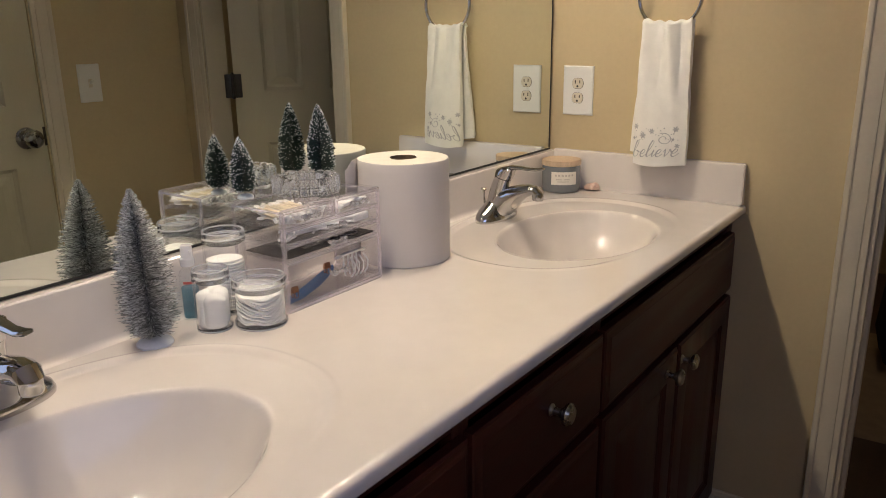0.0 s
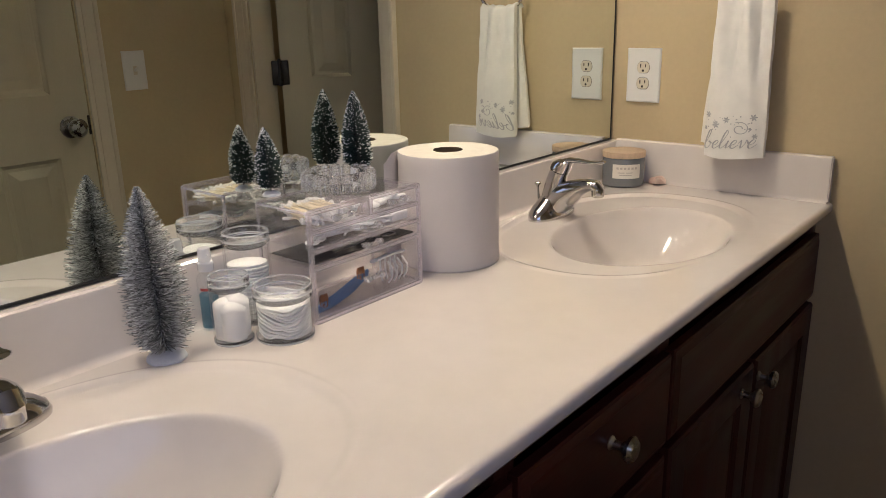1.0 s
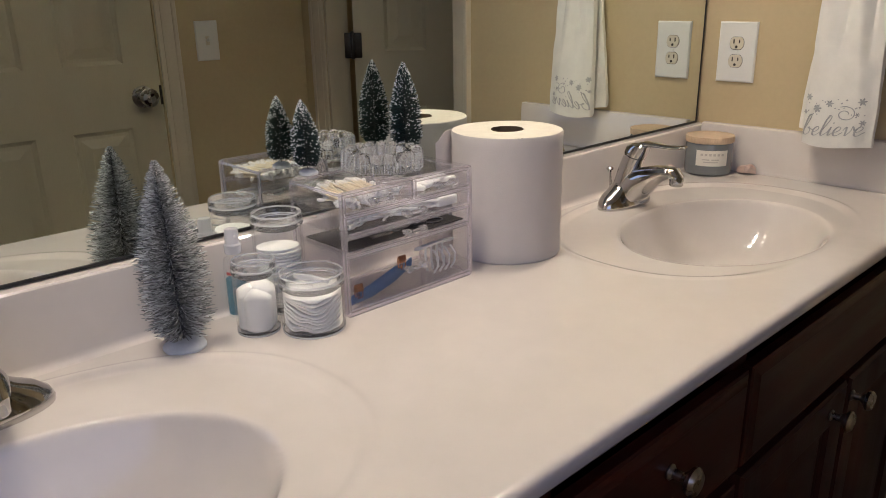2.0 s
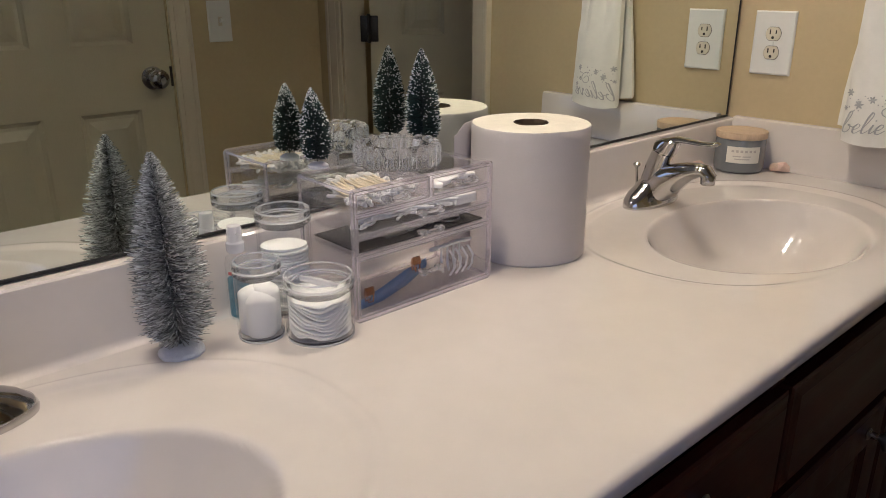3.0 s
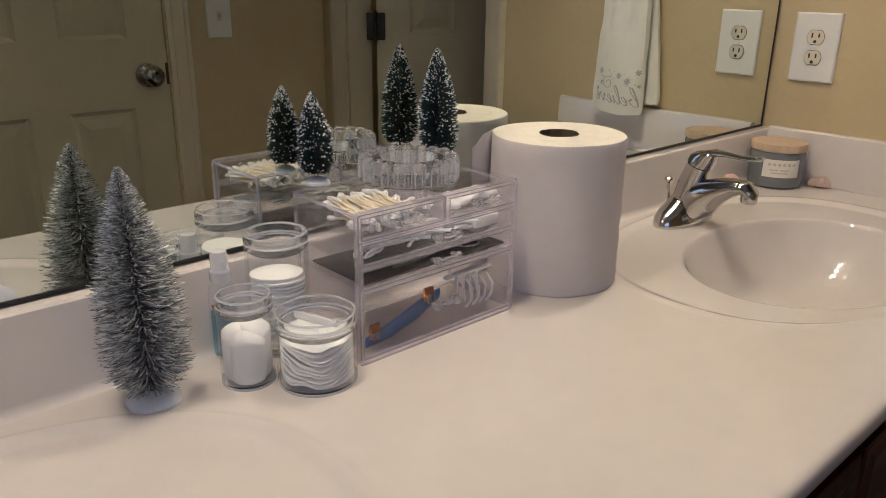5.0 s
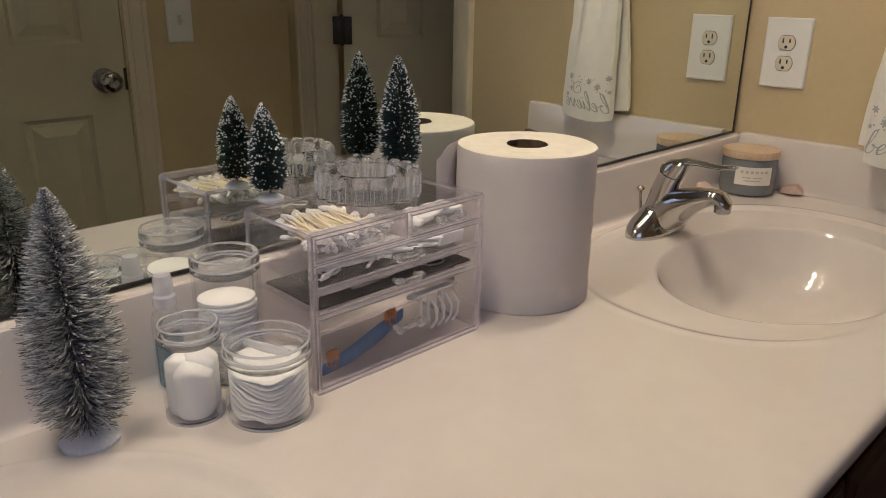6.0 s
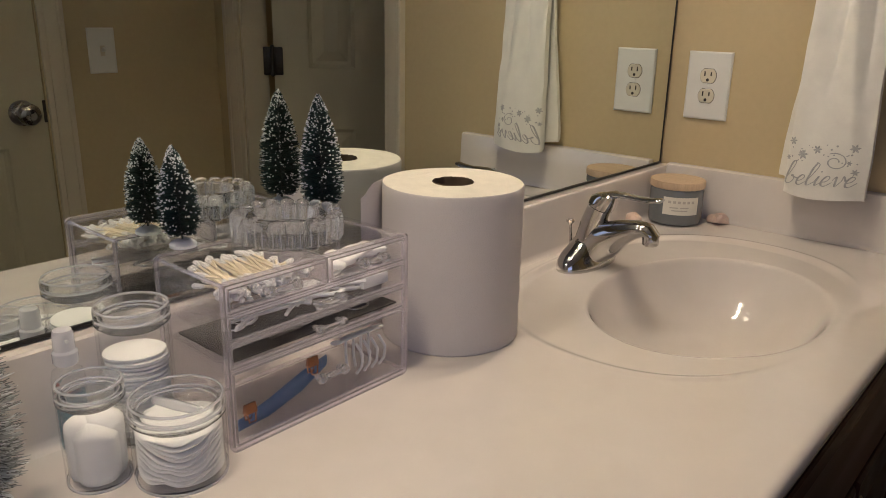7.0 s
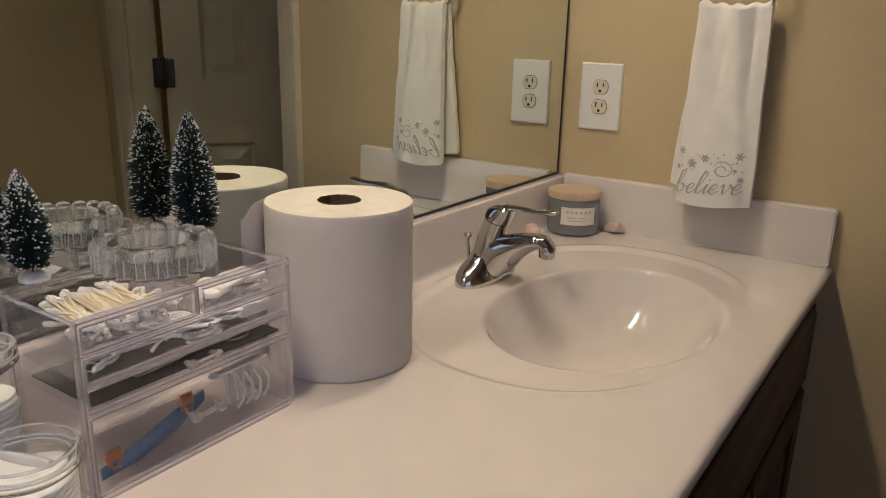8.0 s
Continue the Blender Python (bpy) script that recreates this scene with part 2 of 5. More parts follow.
def rings(bm, loops, close_start=True, close_end=True):
    """Skins a list of vertex rings, each with as many points."""
    made = [[bm.verts.new(p) for p in loop] for loop in loops]
    n = len(made[0])
    for a, b in zip(made, made[1:]):
        for i in range(n):
            bm.faces.new((a[i], a[(i + 1) % n], b[(i + 1) % n], b[i]))
    if close_start:
        bm.faces.new(made[0][::-1])
    if close_end:
        bm.faces.new(made[-1])
    return bm


def lathe(bm, profile, cx, cy, segs=40, closed=False):
    """Turns (radius, z) pairs round an upright axis. closed: the last pair joins the first (a hollow ring)."""
    prof = list(profile) + ([profile[0]] if closed else [])
    loops = [[(cx + r * math.cos(2 * math.pi * i / segs), cy + r * math.sin(2 * math.pi * i / segs), z) for i in range(segs)] for r, z in prof]
    rings(bm, loops, not closed, not closed)
    if closed:
        bmesh.ops.remove_doubles(bm, verts=bm.verts, dist=1e-6)
    return bm


def sweep(bm, rows, segs=16, n=2.0):
    """Skins along rows of (centre, side vector, up vector, half side, half up), with oval or squarish sections."""
    loops = []
    for c, s, u, a, b in rows:
        c, s, u = Vector(c), Vector(s), Vector(u)
        loop = []
        for i in range(segs):
            t = 2 * math.pi * i / segs
            co, si = math.cos(t), math.sin(t)
            k, l = math.copysign(abs(co) ** (2 / n), co), math.copysign(abs(si) ** (2 / n), si)
            loop.append(c + s * (a * k) + u * (b * l))
        loops.append(loop)
    return rings(bm, loops)


def tube(bm, points, radius, segs=8, closed=False):
    pts = [Vector(p) for p in points]
    loops = []
    for i, p in enumerate(pts):
        a = pts[i - 1] if (i or closed) else p
        b = pts[(i + 1) % len(pts)] if (i + 1 < len(pts) or closed) else p
        d = (b - a).normalized()
        s = d.cross(Vector((0.13, 0.21, 0.97))).normalized()
        u = s.cross(d)
        loops.append([p + radius * (s * math.cos(2 * math.pi * k / segs) + u * math.sin(2 * math.pi * k / segs)) for k in range(segs)])
    if closed:
        loops.append(loops[0])
        rings(bm, loops, False, False)
        bmesh.ops.remove_doubles(bm, verts=bm.verts, dist=1e-6)
        return bm
    return rings(bm, loops)


def smoothstep(a, b, x):
    t = min(1.0, max(0.0, (x - a) / (b - a)))
    return t * t * (3 - 2 * t)


TOP = 0.82              # height of the countertop
SINKS = (-0.385, -1.387)

# ---- the room's shell ----
structure("floor", boxes((-0.2, 1.8, -3.1, 2.7, -0.08, 0.0)), M_FLOOR, "dark brown wood floor running through both rooms", "floor")
structure("ceiling", boxes((-0.2, 1.8, -3.1, 2.7, 2.44, 2.54)), M_CEIL, "plain white painted ceiling", "ceiling")
structure("wall_west", boxes((-0.105, -0.005, -3.0, 0.11, 0.0, 2.44)), M_PAINT, "tan painted wall behind the mirror and vanity", "wall")
structure("wall_north", boxes((-0.005, 0.712, 0.0, 0.08, 0.0, 2.44), (1.302, EAST, 0.0, 0.08, 0.0, 2.44), (0.712, 1.302, 0.0, 0.08, 2.05, 2.44)),
          M_PAINT, "tan painted wall with the towel ring, outlet and doorway", "wall")
structure("wall_east", boxes((EAST, EAST + 0.1, -3.0, -2.9, 0.0, 2.44), (EAST, EAST + 0.1, -2.9, -1.3, 0.0, 0.95), (EAST, EAST + 0.1, -2.9, -1.3, 2.05, 2.44), (EAST, EAST + 0.1, -1.3, -1.135, 0.0, 2.44),
                             (EAST, EAST + 0.1, -0.503, 0.11, 0.0, 2.44), (EAST, EAST + 0.1, -1.135, -0.503, 2.05, 2.44)),
          M_PAINT, "tan painted wall with a closed door, light switch and window", "wall")
structure("wall_south", boxes((-0.105, EAST + 0.1, -3.1, -3.0, 0.0, 2.44)), M_PAINT, "plain tan painted wall", "wall")
structure("wall_far", boxes((-0.1, 1.72, 2.5, 2.6, 0.0, 2.44), (-0.1, 0.0, 0.11, 2.5, 0.0, 2.44), (1.62, 1.72, 0.11, 2.5, 0.0, 2.44), (1.53, 1.72, 0.0, 0.11, 0.0, 2.44)),
          M_PAINT, "tan painted walls of the dim room beyond the doorway", "wall")
structure("baseboard", boxes((0.40, 0.655, -0.014, -0.001, 0.0, 0.105), (0.40, 0.655, -0.010, -0.001, 0.105, 0.122), bevel=0.003), M_TRIM,
          "white painted baseboard along the end wall", "baseboard", 35)


def casing(name, across0, across1, top, place, label, flip=False):
    """Upright moulded door casing: (across, out, z) goes through place(); the outer edge has the thick bead."""
    prof = [(0.0, 0.0), (0.0, 0.0165), (0.04, 0.0180), (0.17, 0.0180), (0.22, 0.0165), (0.235, 0.0145), (0.30, 0.0150), (0.60, 0.0130), (0.75, 0.0110), (0.77, 0.0092), (0.96, 0.0080), (1.0, 0.0065), (1.0, 0.0)]
    bm = bmesh.new()
    w = across1 - across0
    rings(bm, [[place(across0 + a * w, o, z) for a, o in prof] for z in (0.0, top)])
    return structure(name, bm, M_TRIM, label, "door casing", 20)


north = lambda a, o, z: (a, -o, z)
eastw = lambda a, o, z: (EAST - o, a, z)
casing("trim_1", 0.656, 0.712, 2.10, north, "white painted doorway casing on the end wall")
casing("trim_2", 1.366, 1.306, 2.10, north, "white painted doorway casing beside the hinges")
casing("trim_3", -0.440, -0.499, 2.10, eastw, "white painted casing round the closed door")
casing("trim_4", -1.198, -1.139, 2.10, eastw, "white painted casing round the closed door")
structure("trim_5", boxes((0.712, 0.722, -0.002, 0.082, 0.0, 2.04), (1.292, 1.302, -0.002, 0.082, 0.0, 2.04), (0.712, 1.302, -0.002, 0.082, 2.04, 2.05),
                          (0.722, 0.732, 0.020, 0.045, 0.0, 2.04), bevel=0.001), M_TRIM, "white painted door jamb with its stop", "door jamb", 30)


def six_panel_door(name, width, m, label, knob_at=None, hinge_side=None):
    """A moulded six-panel door, 2.03 m high: local x runs from the hinge edge, y through the leaf (front at 0), then placed by m."""
    door = tagged(new(name), label, "door", kind="structure")
    th = 0.035
    st, mull = 0.100, 0.095
    pw = (width - 2 * st - mull) / 2
    xs = (st, st + pw + mull)
    rows = ((0.24, 0.815), (0.995, 1.56), (1.66, 1.90))
    bm = bmesh.new()

    def quad(*p):
        bm.faces.new([bm.verts.new(m @ Vector(q)) for q in p])
    xc = sorted({0.0, width, *xs, *(x + pw for x in xs)})
    zc = sorted({0.008, 2.03, *(z for r in rows for z in r)})
    for side in (0.0, th):
        s = 1 if side == 0 else -1
        for x0, x1 in zip(xc, xc[1:]):
            for z0, z1 in zip(zc, zc[1:]):
                if x0 in xs and any(z0 == r[0] for r in rows):
                    loops = []
                    for inset, dep in ((0, 0), (0.004, 0.004), (0.011, 0.009), (0.020, 0.009), (0.046, 0.002)):
                        y = side + s * dep
                        loops.append([(x0 + inset, y, z0 + inset), (x1 - inset, y, z0 + inset), (x1 - inset, y, z1 - inset), (x0 + inset, y, z1 - inset)])
                    for a, b in zip(loops, loops[1:]):
                        for i in range(4):
                            quad(a[i], a[(i + 1) % 4], b[(i + 1) % 4], b[i])
                    quad(*loops[-1])
                else:
                    quad((x0, side, z0), (x1, side, z0), (x1, side, z1), (x0, side, z1))
    for a, b in (((0, 0.008), (width, 0.008)), ((width, 0.008), (width, 2.03)), ((width, 2.03), (0, 2.03)), ((0, 2.03), (0, 0.008))):
        quad((a[0], 0, a[1]), (b[0], 0, b[1]), (b[0], th, b[1]), (a[0], th, a[1]))
    bmesh.ops.remove_doubles(bm, verts=bm.verts, dist=1e-5)
    part("leaf", bm, M_DOOR, door, smooth=0)
    if knob_at:
        bm = bmesh.new()
        lathe(bm, ((0.030, 0.0), (0.032, 0.003), (0.028, 0.008), (0.013, 0.012), (0.011, 0.026), (0.018, 0.032), (0.026, 0.042), (0.027, 0.052), (0.023, 0.060), (0.014, 0.063), (0.013, 0.061), (0.006, 0.0605)), 0, 0, 32)
        bmesh.ops.transform(bm, matrix=m @ Matrix.Translation((knob_at[0], th, knob_at[1])) @ Matrix.Rotation(radians(-90), 4, "X"), verts=bm.verts)
        part("door_knob", bm, M_NICKEL, door, "round satin nickel knob")
        bm = boxes((width - 0.006, width + 0.0035, 0.004, 0.0372, knob_at[1] - 0.028, knob_at[1] + 0.028), bevel=0.001)
        bmesh.ops.transform(bm, matrix=m, verts=bm.verts)
        part("latch_plate", bm, M_BRONZE, door)
    if hinge_side is not None:
        for z in (1.83, 1.014, 0.25):
            bm = bmesh.new()
            lathe(bm, ((0.0035, z - 0.044), (0.006, z - 0.042), (0.006, z + 0.042), (0.0035, z + 0.046)), -0.004, hinge_side, 14)
            box(bm, -0.003, 0.026, hinge_side - 0.004, hinge_side + 0.0, z - 0.040, z + 0.040, bevel=0.003)
            box(bm, -0.034, -0.003, hinge_side - 0.003, hinge_side + 0.001, z - 0.040, z + 0.040, bevel=0.003)
            bmesh.ops.transform(bm, matrix=m, verts=bm.verts)
            part("hinge", bm, M_BRONZE, door, "dark aged butt hinge")
    return door


# the closed door: its latch edge is 3 mm short of the casing
six_panel_door("door_1", 0.628, Matrix.Translation((EAST + 0.041, -1.132, 0)) @ Matrix.Rotation(radians(90), 4, "Z"),
               "closed white six-panel door with a nickel knob", (0.570, 0.90))
# the half open door hangs in the doorway and swings into the next room
six_panel_door("door_2", 0.565, Matrix.Translation((1.300, 0.112, 0)) @ Matrix.Rotation(radians(132), 4, "Z"),
               "half open white six-panel door on dark hinges", None, 0.037)

# ---- vanity ----
def counter_height(x, y):
    """The moulded top: two oval bowls, each in a shallow oval deck."""
    z = 0.0
    for cy in SINKS:
        u, v = abs(x - 0.232) / 0.187, abs(y - cy) / 0.272
        r = (u ** 2.3 + v ** 2.3) ** (1 / 2.3)
        back = 1 - smoothstep(0.355, 0.42, x)
        z -= 0.0035 * back * (1 - smoothstep(0.965, 1.02, r))
        z += 0.0013 * back * math.exp(-((r - 1.034) / 0.017) ** 2)
        u, v = abs(x - 0.264) / 0.137, abs(y - cy + 0.005) / 0.196
        r = math.hypot(u, v)
        f = 1 - r ** 3.3
        z -= 0.100 * 0.5 * (f + math.sqrt(f * f + 0.0003 + 0.02 * (1 - back)))
    return z


def countertop():
    top = thing("countertop", (0.24, -0.9, TOP), "cream cultured marble vanity top with two moulded oval basins", "countertop")
    xs = [0.021 + (0.462 - 0.021) * i / 150 for i in range(151)]
    ys = [-1.80 + 1.799 * j / 540 for j in range(541)]
    verts, faces = [], []
    edge = ((0.4660, -0.0006), (0.4695, -0.0022), (0.4716, -0.0050), (0.4720, -0.0085), (0.4720, -0.0165), (0.4705, -0.0195), (0.4660, -0.0205), (0.4300, -0.0205))
    for y in ys:
        for x in xs:
            verts.append((x, y, TOP + counter_height(x, y)))
        for x, dz in edge:
            verts.append((x, y, TOP + dz))
    n = len(xs) + len(edge)
    for j in range(len(ys) - 1):
        for i in range(n - 1):
            a = j * n + i
            faces.append((a, a + 1, a + n + 1, a + n))
    me = bpy.data.meshes.new("slab")
    me.from_pydata(verts, [], faces)
    part("slab", me, M_MARBLE, top, smooth=60)
    # the end of the slab away from the wall
    part("slab_end", boxes((0.022, 0.469, -1.806, -1.8005, TOP - 0.0205, TOP - 0.0005), bevel=0.002), M_MARBLE, top)
    # backsplash with a cove at its foot
    prof = [(0.000, 0.0), (0.030, 0.0), (0.0258, 0.0012), (0.0228, 0.004), (0.0215, 0.009), (0.0205, 0.079), (0.0195, 0.0825), (0.017, 0.0845), (0.000, 0.0848)]
    bm = bmesh.new()
    rings(bm, [[(x - 0.004, y, TOP + z) for x, z in prof] for y in (-1.806, -0.0005)])
    part("backsplash", bm, M_MARBLE, top)
    prof = [(0.000, 0.0005), (-0.020, 0.0005), (-0.0185, 0.003), (-0.018, 0.008), (-0.0172, 0.084), (-0.016, 0.0875), (-0.013, 0.089), (0.000, 0.0892)]
    bm = bmesh.new()
    rings(bm, [[(x, y - 0.0008, TOP + z) for y, z in prof] for x in (0.0175, 0.4665)])
    bmesh.ops.bevel(bm, geom=[e for e in bm.edges if all(abs(v.co.x - 0.4665) < 1e-6 for v in e.verts)], offset=0.0025, segments=2, affect="EDGES")
    part("side_splash", bm, M_MARBLE, top)
    for cy in SINKS:
        z = TOP + counter_height(0.264, cy - 0.005)
        bm = bmesh.new()
        lathe(bm, ((0.004, z + 0.004), (0.017, z + 0.0055), (0.021, z + 0.004), (0.0225, z + 0.001)), 0.264, cy - 0.005, 28)
        part("drain", bm, M_CHROME, top, "chrome drain ring")
    return top


def knob(parent, y, z, x=0.465):
    bm = bmesh.new()
    lathe(bm, ((0.008, 0.0), (0.0085, 0.002), (0.0052, 0.005), (0.0048, 0.014), (0.009, 0.019), (0.0145, 0.0225), (0.0155, 0.0265), (0.012, 0.0305), (0.005, 0.0320)), 0, 0, 24)
    bmesh.ops.transform(bm, matrix=Matrix.Translation((x, y, z)) @ Matrix.Rotation(radians(90), 4, "Y"), verts=bm.verts)
    return part("knob", bm, M_NICKEL, parent, "small round brushed nickel knob")


def front(name, parent, y0, y1, z0, z1, raised, mat):
    """A cabinet door or drawer front: framed with a raised panel, or a plain slab with a moulded edge."""
    bm = bmesh.new()
    x0, x1 = 0.4475, 0.4655
    if raised:
        levels = ((0.000, x0), (0.000, x1 - 0.004), (0.004, x1), (0.052, x1), (0.058, x1 - 0.006), (0.064, x1 - 0.0075), (0.088, x1 - 0.001))
    else:
        levels = ((0.000, x0), (0.000, x1 - 0.006), (0.003, x1 - 0.004), (0.006, x1 - 0.0035), (0.013, x1))
    rings(bm, [[(x, y0 + d, z0 + d), (x, y1 - d, z0 + d), (x, y1 - d, z1 - d), (x, y0 + d, z1 - d)] for d, x in levels])
    return part(name, bm, mat, parent, smooth=20)


def vanity():
    cab = thing("vanity_cabinet", (0.22, -0.9, 0.0), "dark cherry-stained double vanity cabinet with nickel knobs", "cabinet")
    bm = boxes((0.0, 0.395, -1.785, -0.003, 0.0, 0.10), (0.0, 0.43, -1.785, -1.768, 0.10, 0.798), (0.0, 0.43, -0.018, -0.003, 0.10, 0.798),
               (0.0, 0.43, -1.768, -0.018, 0.10, 0.118), (-0.003, 0.006, -1.768, -0.018, 0.118, 0.70))
    part("body", bm, M_CHERRY, cab, smooth=0)
    stiles = ((-1.785, -1.752), (-1.075, -1.042), (-0.722, -0.689), (-0.040, -0.003))
    for y0, y1 in stiles:
        part("stile", boxes((0.43, 0.447, y0, y1, 0.10, 0.799), bevel=0.001), M_CHERRY, cab)
    spans = list(zip([s[1] for s in stiles], [s[0] for s in stiles][1:]))
    for y0, y1 in spans:
        for z0, z1 in ((0.772, 0.799), (0.612, 0.640), (0.10, 0.135)):
            part("rail", boxes((0.4305, 0.4465, y0, y1, z0, z1), bevel=0.001), M_CHERRY_H, cab)
    for y0, y1 in (spans[0], spans[2]):
        front("false_front", cab, y0 - 0.012, y1 + 0.012, 0.634, 0.764, False, M_CHERRY_H)
        mid = (y0 + y1) / 2
        part("stile", boxes((0.4305, 0.4465, mid - 0.016, mid + 0.016, 0.135, 0.612), bevel=0.001), M_CHERRY, cab)
        for a, b, ky in ((y0 - 0.012, mid - 0.006, mid - 0.040), (mid + 0.006, y1 + 0.012, mid + 0.040)):
            d = front("cabinet_door", cab, a, b, 0.122, 0.622, True, M_CHERRY)
            knob(d, ky - 0.023, 0.590)
    y0, y1 = spans[1]
    for z0, z1 in ((0.634, 0.764), (0.452, 0.616), (0.288, 0.444), (0.122, 0.280)):
        d = front("drawer_front", cab, y0 - 0.012, y1 + 0.012, z0, z1, False, M_CHERRY_H)
        knob(d, (y0 + y1) / 2 + 0.003, (z0 + z1) / 2 + 0.020)
    return cab


def wall_mirror():
    mir = thing("wall_mirror", (0, -0.9, 0.905), "large frameless wall mirror in a dark edge channel", "mirror")
    part("mirror_glass", boxes((-0.0045, 0.0, -1.80, -0.0115, 0.909, 1.66)), M_SILVER, mir, smooth=0)
    part("edge_channel", boxes((-0.0045, 0.0018, -1.80, -0.0090, 0.9060, 0.9094), bevel=0.0005), M_BLACK, mir)
    part("edge_channel", boxes((-0.0045, 0.0012, -0.0113, -0.0090, 0.9096, 1.66), bevel=0.0004), M_BLACK, mir)
    part("edge_channel", boxes((-0.0045, 0.0035, -1.80, -0.0090, 1.6602, 1.6645), bevel=0.0006), M_BLACK, mir)
    return mir


def vanity_light(cy):
    """A chrome bar with three down-facing shades, above the mirror."""
    bar = thing("vanity_light", (0, cy, 1.88), "chrome wall light bar with three down-facing white shades", "light", "vanity lights")
    part("back_plate", boxes((-0.004, 0.022, cy - 0.19, cy + 0.19, 1.865, 1.935), bevel=0.006), M_CHROME, bar)
    for dy in (-0.115, 0.0, 0.115):
        x, y = 0.112, cy + dy
        bm = bmesh.new()
        tube(bm, [(0.020, y, 1.90), (0.060, y, 1.908), (0.098, y, 1.900), (x, y, 1.875)], 0.008, 12)
        arm = part("arm", bm, M_CHROME, bar)
        bm = bmesh.new()
        lathe(bm, ((0.012, 1.876), (0.030, 1.868), (0.040, 1.835), (0.050, 1.790), (0.056, 1.756), (0.054, 1.756), (0.048, 1.790), (0.038, 1.834), (0.028, 1.864), (0.010, 1.872)), x, y, 32)
        part("shade", bm, M_SHADE, arm, "white glass bell shade", smooth=60)
        bm = bmesh.new()
        bmesh.ops.create_icosphere(bm, subdivisions=2, radius=BULB_R, matrix=Matrix.Translation((x, y, 1.803)))
        part("bulb", bm, M_BULB, arm, "glowing warm globe bulb", smooth=180)
    return bar


countertop()
vanity()
wall_mirror()
for cy in (-0.48, -1.30):
    vanity_light(cy)


# ---- faucets ----
def faucet(cy):
    cx = 0.072
    f = thing("faucet", (cx, cy, TOP), "chrome single-lever bathroom faucet with a lift rod", "faucet", "vanity faucets")
    Y, X, Z = (0, 1, 0), (1, 0, 0), (0, 0, 1)
    z0 = TOP - 0.0035
    bm = bmesh.new()
    sweep(bm, [((cx, cy, z0), X, Y, 0.030, 0.066), ((cx, cy, z0 + 0.005), X, Y, 0.0305, 0.0665), ((cx - 0.001, cy, z0 + 0.013), X, Y, 0.0285, 0.063),
               ((cx - 0.002, cy, z0 + 0.021), X, Y, 0.025, 0.053), ((cx - 0.001, cy, z0 + 0.028), X, Y, 0.0225, 0.039), ((cx, cy, z0 + 0.036), X, Y, 0.0205, 0.028)], 40)
    part("base", bm, M_CHROME, f)
    bm = bmesh.new()
    sweep(bm, [((cx + 0.004, cy, z0 + 0.010), X, Y, 0.026, 0.033), ((cx + 0.014, cy, z0 + 0.028), (0.93, 0, -0.36), Y, 0.030, 0.0270),
               ((cx + 0.028, cy, z0 + 0.041), (0.60, 0, -0.80), Y, 0.027, 0.0245), ((cx + 0.045, cy, z0 + 0.051), (0.36, 0, -0.93), Y, 0.0215, 0.0225),
               ((cx + 0.060, cy, z0 + 0.0590), (0.16, 0, -0.99), Y, 0.0168, 0.0200), ((cx + 0.076, cy, z0 + 0.0650), (-0.03, 0, -0.99), Y, 0.0130, 0.0178),
               ((cx + 0.089, cy, z0 + 0.0660), (-0.45, 0, -0.88), Y, 0.0115, 0.0155), ((cx + 0.0955, cy, z0 + 0.0605), (-1, 0, -0.2), Y, 0.0112, 0.0130)], 32)
    part("spout", bm, M_CHROME, f)
    bm = bmesh.new()
    lathe(bm, ((0.0110, z0 + 0.063), (0.0115, z0 + 0.061), (0.0112, z0 + 0.0485), (0.0100, z0 + 0.047), (0.0095, z0 + 0.0505), (0.001, z0 + 0.0505)), cx + 0.0950, cy, 24)
    part("aerator", bm, M_CHROME, f)
    bm = bmesh.new()
    tilt = (0.94, 0, -0.34)
    sweep(bm, [((cx + 0.002, cy, z0 + 0.040), X, Y, 0.020, 0.0225), ((cx + 0.006, cy, z0 + 0.060), tilt, Y, 0.0185, 0.0200), ((cx + 0.012, cy, z0 + 0.078), tilt, Y, 0.0175, 0.0190),
               ((cx + 0.0155, cy, z0 + 0.0865), tilt, Y, 0.0175, 0.0190)], 28)
    part("neck", bm, M_CHROME, f)
    bm = bmesh.new()
    sweep(bm, [((cx + 0.016, cy, z0 + 0.0880), tilt, Y, 0.0185, 0.0200), ((cx + 0.020, cy, z0 + 0.097), (0.96, 0, -0.28), Y, 0.0190, 0.0200), ((cx + 0.026, cy, z0 + 0.105), (0.99, 0, -0.1), Y, 0.0160, 0.0175),
               ((cx + 0.030, cy, z0 + 0.1085), X, Y, 0.009, 0.010)], 28)
    part("handle_cap", bm, M_CHROME, f)
    bm = bmesh.new()
    sweep(bm, [((cx + 0.020, cy, z0 + 0.103), Z, Y, 0.0055, 0.0130), ((cx + 0.036, cy, z0 + 0.108), (-0.1, 0, 1), Y, 0.0050, 0.0115), ((cx + 0.055, cy, z0 + 0.1085), Z, Y, 0.0042, 0.0085),
               ((cx + 0.075, cy, z0 + 0.1075), (0.05, 0, 1), Y, 0.0036, 0.0072), ((cx + 0.092, cy, z0 + 0.1085), (-0.1, 0, 1), Y, 0.0036, 0.0085), ((cx + 0.103, cy, z0 + 0.1105), (-0.2, 0, 1), Y, 0.0034, 0.0080),
               ((cx + 0.107, cy, z0 + 0.1115), (-0.2, 0, 1), Y, 0.0018, 0.0050)], 20)
    part("lever", bm, M_CHROME, f)
    bm = bmesh.new()
